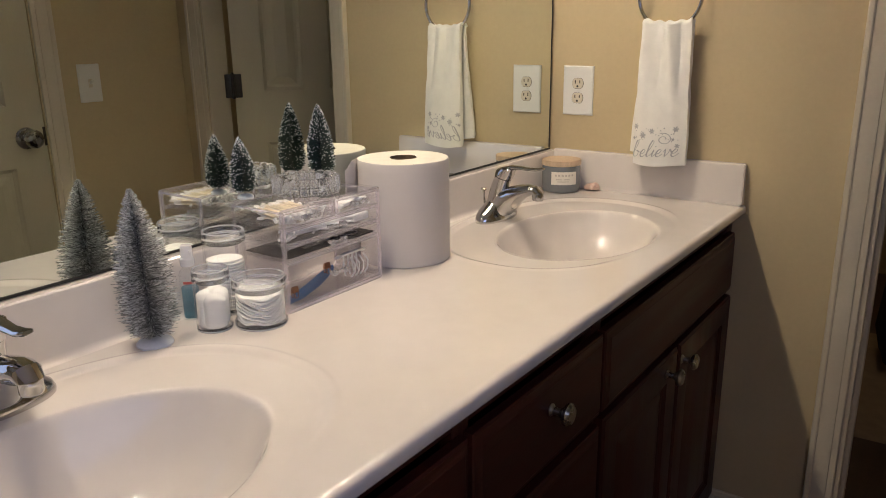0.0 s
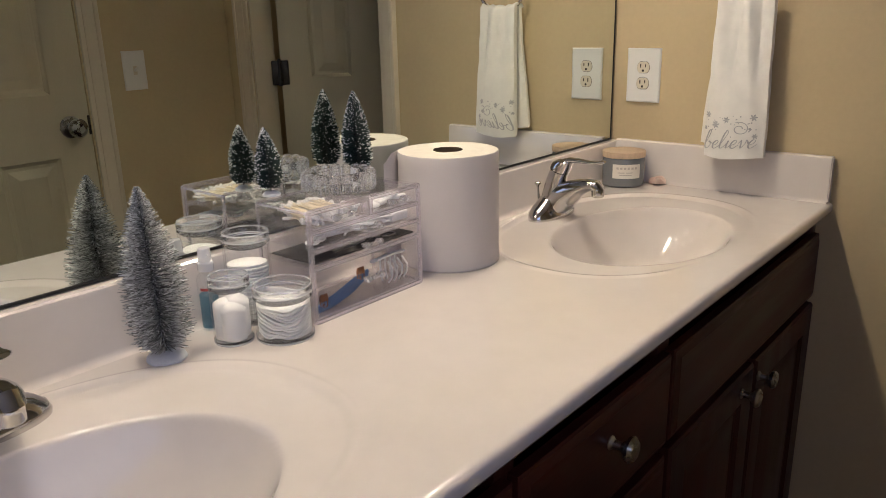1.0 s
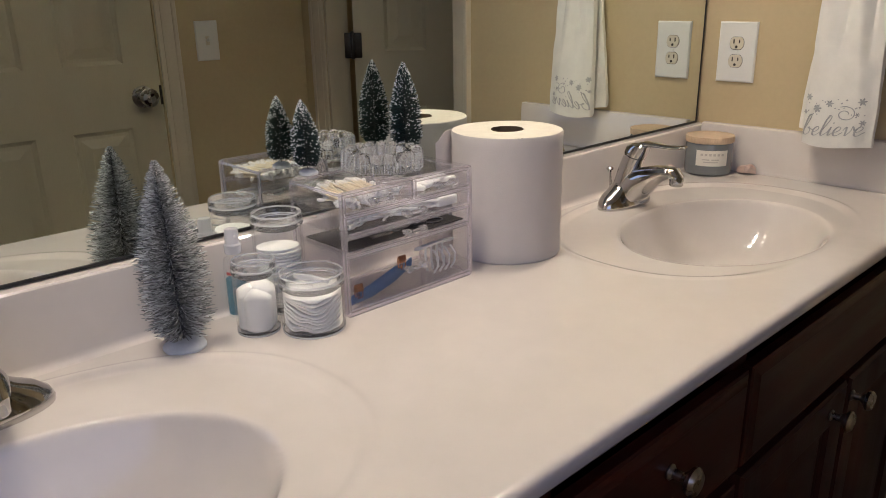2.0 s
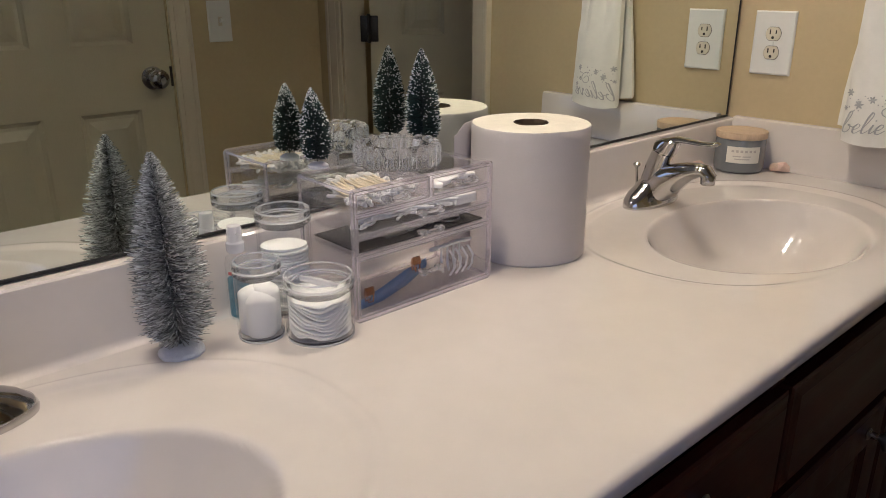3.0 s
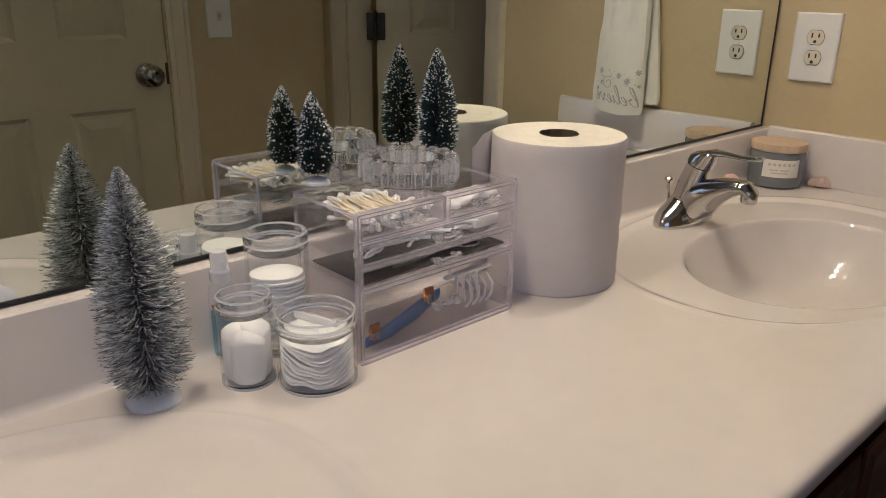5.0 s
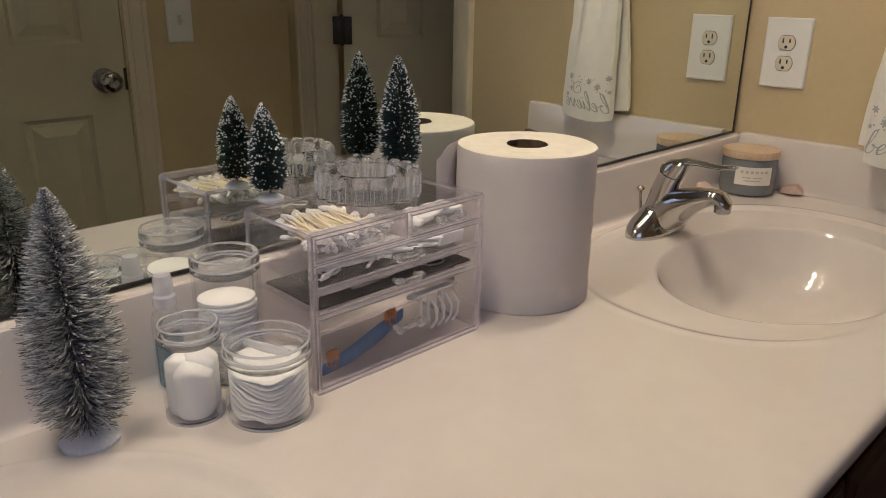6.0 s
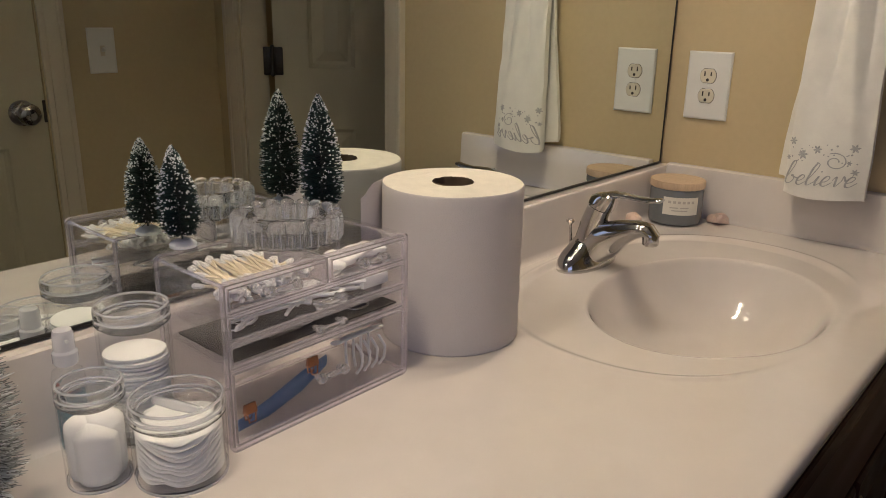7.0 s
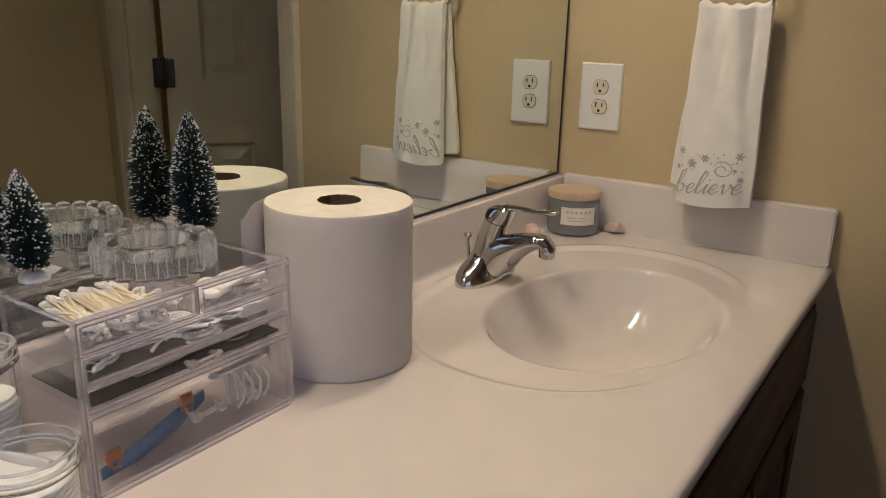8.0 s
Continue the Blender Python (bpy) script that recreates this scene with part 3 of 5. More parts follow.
    tube(bm, [(cx - 0.024, cy - 0.006, z0 + 0.012), (cx - 0.028, cy - 0.006, z0 + 0.056)], 0.0022, 10)
    lathe(bm, ((0.0022, z0 + 0.052), (0.0035, z0 + 0.055), (0.0062, z0 + 0.0575), (0.0064, z0 + 0.060), (0.004, z0 + 0.0620)), cx - 0.028, cy - 0.006, 16)
    part("lift_rod", bm, M_CHROME, f)
    bm = bmesh.new()
    bmesh.ops.create_icosphere(bm, subdivisions=2, radius=0.0032, matrix=Matrix.Translation((cx + 0.0300, cy - 0.002, z0 + 0.082)) @ Matrix.Diagonal((0.4, 1, 1, 1)))
    part("temperature_mark", bm, M_SLOT, f, "small dark dot below the lever")
    return f


first = faucet(-0.372)
copy_thing(first, Matrix.Translation((0.072, -1.368, TOP)))


# ---- on the end wall ----
def plate_screw(parent, x, y, z, axis):
    bm = bmesh.new()
    lathe(bm, ((0.0032, 0.0), (0.0030, 0.0009), (0.001, 0.0012)), 0, 0, 14)
    bmesh.ops.transform(bm, matrix=Matrix.Translation((x, y, z)) @ Matrix.Rotation(radians(90), 4, axis), verts=bm.verts)
    return part("screw", bm, M_PLATE, parent)


def outlet():
    x0, z0 = 0.069, 1.0485
    o = thing("wall_outlet", (x0, 0, z0), "white duplex outlet plate with almond sockets", "outlet")
    bm = bmesh.new()
    rings(bm, [[(x0 - a, -y, z0 - b), (x0 + a, -y, z0 - b), (x0 + a, -y, z0 + b), (x0 - a, -y, z0 + b)] for a, b, y in ((0.038, 0.057, 0.0), (0.038, 0.057, 0.0035), (0.0355, 0.0545, 0.0055))])
    part("cover_plate", bm, M_PLATE, o, smooth=20)
    for dz in (0.0168, -0.0168):
        bm = bmesh.new()
        loops = []
        for s, y in ((1.0, 0.0055), (1.0, 0.0068), (0.94, 0.0074)):
            loop = []
            for i in range(32):
                t = 2 * math.pi * i / 32
                loop.append((x0 + s * 0.0140 * math.cos(t), -y, z0 + dz + s * max(-0.0116, min(0.0116, 0.0140 * math.sin(t)))))
            loops.append(loop)
        rings(bm, loops)
        face = part("socket_face", bm, M_ALMOND, o, "almond socket face")
        bm = bmesh.new()
        rings(bm, [[(x0 + 0.0147 * math.cos(t), -y, z0 + dz + max(-0.0123, min(0.0123, 0.0147 * math.sin(t)))) for t in (2 * math.pi * i / 32 for i in range(32))] for y in (0.0050, 0.0057)])
        part("rim", bm, M_SLOT, face)
        for dx, h in ((-0.0056, 0.0040), (0.0056, 0.0033)):
            part("slot", boxes((x0 + dx - 0.0012, x0 + dx + 0.0012, -0.0077, -0.0070, z0 + dz + 0.0035 - h, z0 + dz + 0.0035 + h)), M_SLOT, face, smooth=0)
        bm = bmesh.new()
        lathe(bm, ((0.0026, 0.0), (0.0026, 0.0008)), 0, 0, 14)
        bmesh.ops.transform(bm, matrix=Matrix.Translation((x0, -0.0070, z0 + dz - 0.0066)) @ Matrix.Rotation(radians(90), 4, "X"), verts=bm.verts)
        part("ground_hole", bm, M_SLOT, face)
    plate_screw(o, x0, -0.0055, z0, "X")
    return o


def light_switch():
    y0, z0 = -0.346, 1.046
    s = thing("light_switch", (EAST, y0, z0), "white toggle light switch plate on the tan wall", "light switch")
    bm = bmesh.new()
    rings(bm, [[(EAST - x, y0 - a, z0 - b), (EAST - x, y0 + a, z0 - b), (EAST - x, y0 + a, z0 + b), (EAST - x, y0 - a, z0 + b)] for a, b, x in ((0.036, 0.058, 0.0), (0.036, 0.058, 0.0035), (0.0335, 0.0555, 0.0055))])
    part("cover_plate", bm, M_PLATE, s, smooth=20)
    part("toggle_slot", boxes((EAST - 0.0066, EAST - 0.005, y0 - 0.006, y0 + 0.006, z0 - 0.013, z0 + 0.013), bevel=0.0005), M_ALMOND, s)
    bm = boxes((-0.016, 0.0, -0.0038, 0.0038, -0.004, 0.004), bevel=0.001)
    bmesh.ops.transform(bm, matrix=Matrix.Translation((EAST - 0.006, y0, z0)) @ Matrix.Rotation(radians(25), 4, "Y"), verts=bm.verts)
    part("toggle", bm, M_PLATE, s)
    for dz in (0.030, -0.030):
        plate_screw(s, EAST - 0.0055, y0, z0 + dz, "Y")
    return s


def towel_front(x, z):
    """How far the front fold stands out from the wall."""
    k = smoothstep(0.95, 1.19, z)
    u = (x - 0.288) / 0.06
    pleat = 0.0050 * k * math.sin(6.0 * u + 0.6) + 0.0040 * math.sin(3.1 * u + 9 * z) + 0.006 * math.exp(-((u - 0.35 + 2.2 * (z - 1.07)) / 0.16) ** 2) * smoothstep(0.98, 1.06, z)
    hang = 0.016 * (1 - smoothstep(0.92, 1.17, z))
    crease = 0.0045 * (math.exp(-((u + 0.15 - 0.9 * (z - 1.12)) / 0.07) ** 2) + math.exp(-((u - 0.55 + 0.6 * (z - 1.10)) / 0.07) ** 2)) * smoothstep(1.03, 1.10, z)
    return 0.050 + hang + pleat - crease - 0.012 * smoothstep(0.5, 1.15, abs(u)) + 0.004 * noise.noise((x * 30, z * 22, 1.7)) - 0.003 * smoothstep(1.163, 1.193, z)


def ring_low(x):
    """Height of the bunched cloth over the ring's lower bow."""
    return 1.194 + 0.25 * (0.067 - math.sqrt(0.067 ** 2 - min(abs(x - 0.286), 0.056) ** 2))


def fold(zlow, x0, x1, top0, top1, out, thick, nx=30, nz=60):
    """A hanging panel of cloth between zlow and the ring, narrowing upwards, with a rounded hem."""
    bm = bmesh.new()
    loops = []
    for j in range(nz + 1):
        z = zlow + (1.191 - zlow) * j / nz
        k = smoothstep(0.0, 1.0, j / nz)
        a, b = x0 + (top0 - x0) * k + 0.0016 * noise.noise((z * 25, 3.1, x0)), x1 + (top1 - x1) * k + 0.0016 * noise.noise((z * 25, 7.7, x1))
        th = thick * (0.55 if j == 0 else 1.0)
        row_f = []
        for i in range(nx + 1):
            x = a + (b - a) * i / nx
            zz = zlow + (ring_low(x) - zlow) * j / nz + 0.003 * math.sin(5 * i / nx + x0 * 40) * (1 - j / nz)
            row_f.append((x, -out(x, z), zz))
        row_b = [(p[0], p[1] + th, p[2]) for p in row_f[::-1]]
        loops.append(row_f + row_b)
    return rings(bm, loops)


LETTERS = {
    "b": (0.78, ((0.0, 0.5), (0.22, 1.5), (0.28, 2.2), (0.12, 2.35), (0.03, 1.8), (0.0, 0.6), (0.08, 0.06), (0.34, 0.0), (0.54, 0.4), (0.46, 0.88), (0.36, 0.8), (0.78, 0.62))),
    "e": (0.60, ((0.0, 0.35), (0.28, 0.5), (0.40, 0.84), (0.22, 1.02), (0.04, 0.6), (0.08, 0.1), (0.30, 0.0), (0.60, 0.4))),
    "l": (0.46, ((0.0, 0.3), (0.27, 1.4), (0.36, 2.1), (0.20, 2.25), (0.06, 1.5), (0.05, 0.3), (0.18, 0.0), (0.46, 0.36))),
    "i": (0.40, ((0.0, 0.35), (0.15, 1.0), (0.10, 0.4), (0.16, 0.02), (0.40, 0.36))),
    "v": (0.74, ((0.0, 0.6), (0.12, 1.0), (0.20, 0.5), (0.28, 0.02), (0.50, 0.6), (0.50, 1.05), (0.74, 0.55))),
}


def script_word(word="believe", sx=0.0245, sy=0.0152, slant=0.30):
    """Joined brush script as flat ribbons, thick on the way down and thin on the way up, centred on x."""
    bm = bmesh.new()
    pen, total = 0.0, sum(LETTERS[c][0] for c in word)

    def at(p):
        return Vector(((pen + p[0] - total / 2) * sx + slant * p[1] * sy, p[1] * sy, 0))
    for c in word:
        wide, pts = LETTERS[c]
        line = []
        for k in range(len(pts) - 1):
            p0, p1, p2, p3 = (Vector(pts[max(0, min(len(pts) - 1, k + d))]) for d in (-1, 0, 1, 2))
            for q in range(6):
                t = q / 6
                line.append(0.5 * (2 * p1 + (p2 - p0) * t + (2 * p0 - 5 * p1 + 4 * p2 - p3) * t * t + (3 * p1 - p0 - 3 * p2 + p3) * t ** 3))
        line = [at(p) for p in line + [Vector(pts[-1])]]
        pairs = []
        for k, p in enumerate(line):
            d = (line[min(k + 1, len(line) - 1)] - line[max(k - 1, 0)]).normalized()
            half = 0.00055 + 0.00085 * max(0.0, -d.y)
            side = Vector((-d.y, d.x, 0)) * half
            pairs.append((bm.verts.new(p + side), bm.verts.new(p - side)))
        for (a, b), (e, f) in zip(pairs, pairs[1:]):
            bm.faces.new((a, b, f, e))
        if c == "i":
            dot = at((0.20, 1.45))
            bm.faces.new([bm.verts.new(dot + Vector((0.0013 * math.cos(k), 0.0013 * math.sin(k), 0))) for k in (0, 1.05, 2.1, 3.15, 4.2, 5.25)])
        pen += wide
    me = bpy.data.meshes.new("script")
    bm.to_mesh(me)
    bm.free()
    return me


def stitched(me, to):
    """Lays flat stitching over the cloth as a thin raised skin."""
    bm = bmesh.new()
    bm.from_mesh(me)
    bmesh.ops.triangulate(bm, faces=bm.faces)
    for v in bm.verts:
        x, z = to(v.co.x, v.co.y)
        v.co = (x, -towel_front(x, z) - 0.0011, z)
    ext = bmesh.ops.extrude_face_region(bm, geom=bm.faces[:])
    for v in ext["geom"]:
        if isinstance(v, bmesh.types.BMVert):
            v.co.y += 0.0012
    return bm


def hand_towel():
    t = thing("hand_towel", (0.284, -0.04, 1.20), "white folded terry hand towel embroidered in silver grey", "towel")
    part("front_fold", fold(0.899, 0.232, 0.349, 0.236, 0.340, towel_front, 0.013), M_TERRY, t, smooth=60)
    back = lambda x, z: 0.024 + 0.003 * math.sin(60 * x + 6 * z) + 0.004 * noise.noise((x * 25, z * 18, 5.0)) - 0.006 * smoothstep(0.32, 0.36, x)
    part("back_fold", fold(0.917, 0.213, 0.341, 0.237, 0.337, back, 0.009), M_TERRY, t, smooth=60)
    bm = bmesh.new()
    loops = []
    for i in range(31):
        x = 0.2355 + (0.3375 - 0.2355) * i / 30
        yf, yb, zc = towel_front(x, 1.191) + 0.0005, 0.0135, ring_low(x) - 0.003
        mid, half = (yf + yb) / 2, (yf - yb) / 2
        arc = [(x, -(mid + half * math.cos(t)), zc + (0.011 + 0.002 * math.sin(i * 0.9)) * math.sin(t)) for t in (math.pi * k / 10 for k in range(11))]
        inner = [(x, -(mid + (half - 0.007) * math.cos(t)), zc + 0.0065 * math.sin(t)) for t in (math.pi * k / 10 for k in range(10, -1, -1))]
        loops.append(arc + inner)
    rings(bm, loops)
    part("over_ring", bm, M_TERRY, t, smooth=60)
    part("embroidery", stitched(script_word(), lambda x, y: (0.284 + x, 0.9185 + y + 0.08 * x)), M_THREAD, t, "the word believe in grey script", smooth=0)
    bm = bmesh.new()
    rnd = random.Random(4)

    def blob(x, z, r, n=6):
        c = bm.verts.new((x, z, 0))
        ring = [bm.verts.new((x + r * math.cos(2 * math.pi * i / n), z + r * math.sin(2 * math.pi * i / n), 0)) for i in range(n)]
        for i in range(n):
            bm.faces.new((c, ring[i], ring[(i + 1) % n]))

    def flake(x, z, r):
        for i in range(6):
            a = math.pi * i / 3 + 0.2
            d, s = (math.cos(a), math.sin(a)), (-math.sin(a), math.cos(a))
            p = [(0, -0.14), (0.62, -0.20), (1.0, 0.0), (0.62, 0.20), (0, 0.14)]
            bm.faces.new([bm.verts.new((x + r * (u * d[0] + w * s[0]), z + r * (u * d[1] + w * s[1]), 0)) for u, w in p])
    for x, z, r in ((0.2335, 0.981, 0.0068), (0.2525, 0.963, 0.0080), (0.2725, 0.973, 0.0068), (0.3215, 0.979, 0.0074), (0.3270, 0.944, 0.0056), (0.2300, 0.955, 0.0045), (0.3175, 0.957, 0.0040)):
        flake(x, z, r)
    for _ in range(26):
        blob(rnd.uniform(0.230, 0.328), rnd.uniform(0.950, 0.984), rnd.uniform(0.0008, 0.0016))
    for k in range(30):
        # a curl of thread above the word
        a0, a1 = 0.28 * k, 0.28 * (k + 1)
        r0, r1 = 0.0045 + 0.00042 * k, 0.0045 + 0.00042 * (k + 1)
        pts = [(0.299 + (r0 - 0.0008) * math.cos(a0), 0.957 + (r0 - 0.0008) * 0.8 * math.sin(a0)), (0.299 + (r0 + 0.0008) * math.cos(a0), 0.957 + (r0 + 0.0008) * 0.8 * math.sin(a0)),
               (0.299 + (r1 + 0.0008) * math.cos(a1), 0.957 + (r1 + 0.0008) * 0.8 * math.sin(a1)), (0.299 + (r1 - 0.0008) * math.cos(a1), 0.957 + (r1 - 0.0008) * 0.8 * math.sin(a1))]
        bm.faces.new([bm.verts.new((x, z, 0)) for x, z in pts])
    me = bpy.data.meshes.new("flakes")
    bm.to_mesh(me)
    bm.free()
    part("embroidery", stitched(me, lambda x, y: (x + 0.005, y)), M_THREAD, t, "grey snowflakes, dots and a curl", smooth=0)
    return t


def towel_ring():
    r = thing("towel_ring", (0.286, 0, 1.250), "chrome towel ring fixed to the tan wall", "towel ring")
    bm = bmesh.new()
    tube(bm, [(0.286 + 0.067 * math.cos(2 * math.pi * i / 56), -0.0305, 1.252 + 0.067 * math.sin(2 * math.pi * i / 56)) for i in range(56)], 0.0040, 12, closed=True)
    part("ring", bm, M_CHROME, r, smooth=180)
    bm = bmesh.new()
    lathe(bm, ((0.028, 0.0), (0.028, 0.006), (0.022, 0.010), (0.011, 0.014), (0.010, 0.040), (0.007, 0.046)), 0, 0, 28)
    bmesh.ops.transform(bm, matrix=Matrix.Translation((0.286, 0, 1.323)) @ Matrix.Rotation(radians(90), 4, "X"), verts=bm.verts)
    part("post", bm, M_CHROME, r)
    return r


outlet()
light_switch()
towel_ring()
hand_towel()


# ---- on the counter ----
def paper_roll():
    cx, cy, r, h = 0.0910, -0.699, 0.0757, 0.1690
    roll = thing("paper_towel_roll", (cx, cy, TOP), "thick white paper towel roll standing on end", "paper towel roll")
    bm = bmesh.new()
    prof = [(r - 0.0015, TOP), (r, TOP + 0.002)] + [(r + 0.0004 * math.sin(9 * k), TOP + h * k / 10) for k in range(1, 10)] + [(r, TOP + h - 0.002), (r - 0.0012, TOP + h)]
    lathe(bm, prof, cx, cy, 96)
    for f in [f for f in bm.faces if len(f.verts) > 6]:
        bm.faces.remove(f)
    part("wound_side", bm, M_PAPER, roll)
    bm = bmesh.new()
    loops = []
    for k in range(25):
        q = k / 24
        rr = r - 0.0012 - (r - 0.0012 - 0.0225) * q
        loops.append([(cx + rr * math.cos(2 * math.pi * i / 96), cy + rr * math.sin(2 * math.pi * i / 96), TOP + h + 0.0010 * noise.noise((rr * 160, math.cos(2 * math.pi * i / 96), math.sin(2 * math.pi * i / 96)))) for i in range(96)])
    rings(bm, loops, False, False)
    part("wound_end", bm, M_PAPER_END, roll, "cream end of the wound layers", smooth=60)
    bm = bmesh.new()
    rnd = random.Random(8)
    loops = []
    for z in (TOP + h + 0.0008, TOP + h - 0.004, TOP + 0.004):
        loops.append([(cx + (0.0225 + (rnd.uniform(-0.0022, 0.0006) if z > TOP + 0.16 else 0)) * math.cos(2 * math.pi * i / 48), cy + (0.0225 + (rnd.uniform(-0.0022, 0.0006) if z > TOP + 0.16 else 0)) * math.sin(2 * math.pi * i / 48), z) for i in range(48)])
    rings(bm, loops, False, True)
    part("core", bm, M_CARD, roll, "brown card core")
    bm = bmesh.new()
    # the loose end of the sheet comes off the roll beside the backsplash and stands free
    way = [(cx + (r + 0.0008) * math.cos(a), cy + (r + 0.0008) * math.sin(a)) for a in (radians(188 + 5 * k) for k in range(6))]
    for k in range(1, 8):
        px, py = way[-1]
        turn = radians(300 - 4.5 * k)
        way.append((px + 0.0058 * math.cos(turn), py + 0.0058 * math.sin(turn)))
    loops = []
    for k, (px, py) in enumerate(way):
        drop = 0.001 + 0.014 * smoothstep(0.6, 1.0, k / 12) ** 2
        loops.append([(px, py, TOP + 0.001), (px, py, TOP + h - drop), (px - 0.0006, py - 0.0002, TOP + h - drop), (px - 0.0006, py - 0.0002, TOP + 0.001)])
    rings(bm, loops)
    part("loose_end", bm, M_PAPER, roll)
    return roll


OX0, OX1, OY0, OY1, OZ0, OZ1 = 0.034, 0.132, -1.011, -0.811, TOP, TOP + 0.1445
ROWS_Z = ((0.8255, 0.8900), (0.8925, 0.9120), (0.9145, 0.9355), (0.9385, 0.9600))


def drawer_handle(parent, y, z):
    h = bmesh.new()
    for dy in (-0.0125, 0.0125):
        bmesh.ops.create_icosphere(h, subdivisions=2, radius=0.0050, matrix=Matrix.Translation((OX1 + 0.0075, y + dy, z)))
        tube(h, [(OX1 - 0.0008, y + dy, z), (OX1 + 0.004, y + dy, z)], 0.0028, 8)
    tube(h, [(OX1 + 0.0072, y - 0.0125, z), (OX1 + 0.0085, y, z + 0.0004), (OX1 + 0.0072, y + 0.0125, z)], 0.0026, 8)
    return part("handle", h, M_HANDLE, parent, "clear moulded two-knob handle", smooth=180)


def rounded(y0, y1, z0, z1, r, x, n=6):
    """A rounded rectangle upright in y and z."""
    out = []
    for cy, cz, a0 in ((y1 - r, z1 - r, 0), (y0 + r, z1 - r, 90), (y0 + r, z0 + r, 180), (y1 - r, z0 + r, 270)):
        for k in range(n + 1):
            a = radians(a0 + 90 * k / n)
            out.append((x, cy + r * math.cos(a), cz + r * math.sin(a)))
    return out


def hoop(x0, x1, wide, y0, y1, z0, z1, r):
    """A rounded rectangular frame between x0 and x1."""
    bm = bmesh.new()
    inner = (y0 + wide, y1 - wide, z0 + wide, z1 - wide, max(0.0006, r - wide))
    loops = [rounded(y0, y1, z0, z1, r, x0), rounded(y0, y1, z0, z1, r, x1), rounded(*inner, x1), rounded(*inner, x0), rounded(y0, y1, z0, z1, r, x0)]
    rings(bm, loops, False, False)
    bmesh.ops.remove_doubles(bm, verts=bm.verts, dist=1e-6)
    return bm


def organizer():
    o = thing("drawer_organizer", (OX0, (OY0 + OY1) / 2, TOP), "clear acrylic five-drawer organizer filled with small toiletries", "organizer")
    t = 0.0028
    part("shell", hoop(OX0 + 0.0032, OX1 - 0.0032, t, OY0, OY1, OZ0 + 0.0003, OZ1, 0.0055), M_ACRYL, o, smooth=50)
    part("front_rim", hoop(OX1 - 0.0030, OX1 + 0.0006, 0.0032, OY0, OY1, OZ0 + 0.0003, OZ1, 0.0055), M_ACRYL_EDGE, o, smooth=50)
    part("back_rim", hoop(OX0, OX0 + 0.0030, 0.0030, OY0, OY1, OZ0 + 0.0003, OZ1, 0.0055), M_ACRYL_EDGE, o, smooth=50)
    part("back_panel", boxes((OX0 + 0.0004, OX0 + 0.0026, OY0 + 0.0034, OY1 - 0.0034, OZ0 + 0.0036, OZ1 - 0.0034), bevel=0.0004), M_ACRYL, o, smooth=25)
    # whitish rods inside the corners draw the bright lines that run along them
    for y in (OY0 + 0.0046, OY1 - 0.0046):
        for z in (OZ0 + 0.0049, OZ1 - 0.0046):
            bm = bmesh.new()
            tube(bm, [(OX0 + 0.0034, y, z), (OX1 - 0.0034, y, z)], 0.0016, 12)
            part("corner_highlight", bm, M_ACRYL_EDGE, o, smooth=60)
    for z in (0.8912, 0.9133, 0.9370):
        part("shelf_edge", boxes((OX1 - 0.0026, OX1 - 0.0002, OY0 + 0.0034, OY1 - 0.0034, z - 0.0011, z + 0.0011), bevel=0.0006, segs=3), M_ACRYL_EDGE, o)
        part("shelf", boxes((OX0 + 0.0034, OX1 - 0.0028, OY0 + t + 0.0002, OY1 - t - 0.0002, z - 0.0010, z + 0.0010)), M_ACRYL, o, smooth=0)
    part("divider", boxes((OX0 + 0.0034, OX1 - 0.001, -0.9095, -0.9060, 0.9382, OZ1 - t - 0.0004), bevel=0.0008), M_ACRYL_EDGE, o, smooth=30)
    ya, yb = OY0 + 0.0036, OY1 - 0.0036
    spans = [(ROWS_Z[0], ya, yb), (ROWS_Z[1], ya, yb), (ROWS_Z[2], ya, yb), (ROWS_Z[3], ya, -0.9100), (ROWS_Z[3], -0.9055, yb)]
    for (z0, z1), y0, y1 in spans:
        y0, y1 = y0 + 0.0006, y1 - 0.0006
        d = part("drawer", boxes((OX1 - 0.0022, OX1 - 0.0004, y0 + 0.0022, y1 - 0.0022, z0 + 0.0020, z1 - 0.0020)), M_ACRYL, o, smooth=25)
        part("front_edge", hoop(OX1 - 0.0026, OX1 + 0.0012, 0.0019, y0, y1, z0, z1, 0.0020), M_ACRYL_EDGE, d, smooth=50)
        part("tray_floor", boxes((OX0 + 0.005, OX1 - 0.0032, y0, y1, z0 + 0.0002, z0 + 0.0018)), M_ACRYL, d, smooth=0)
        for a, b in ((y0, y0 + 0.0022), (y1 - 0.0022, y1)):
            part("tray_side", boxes((OX0 + 0.005, OX1 - 0.0032, a, b, z0 + 0.0020, z1 - 0.002), bevel=0.0006), M_ACRYL, d, smooth=30)
        drawer_handle(d, (y0 + y1) / 2, (z0 + z1) / 2 + (0.0 if z1 - z0 > 0.03 else 0.0005))
    return o


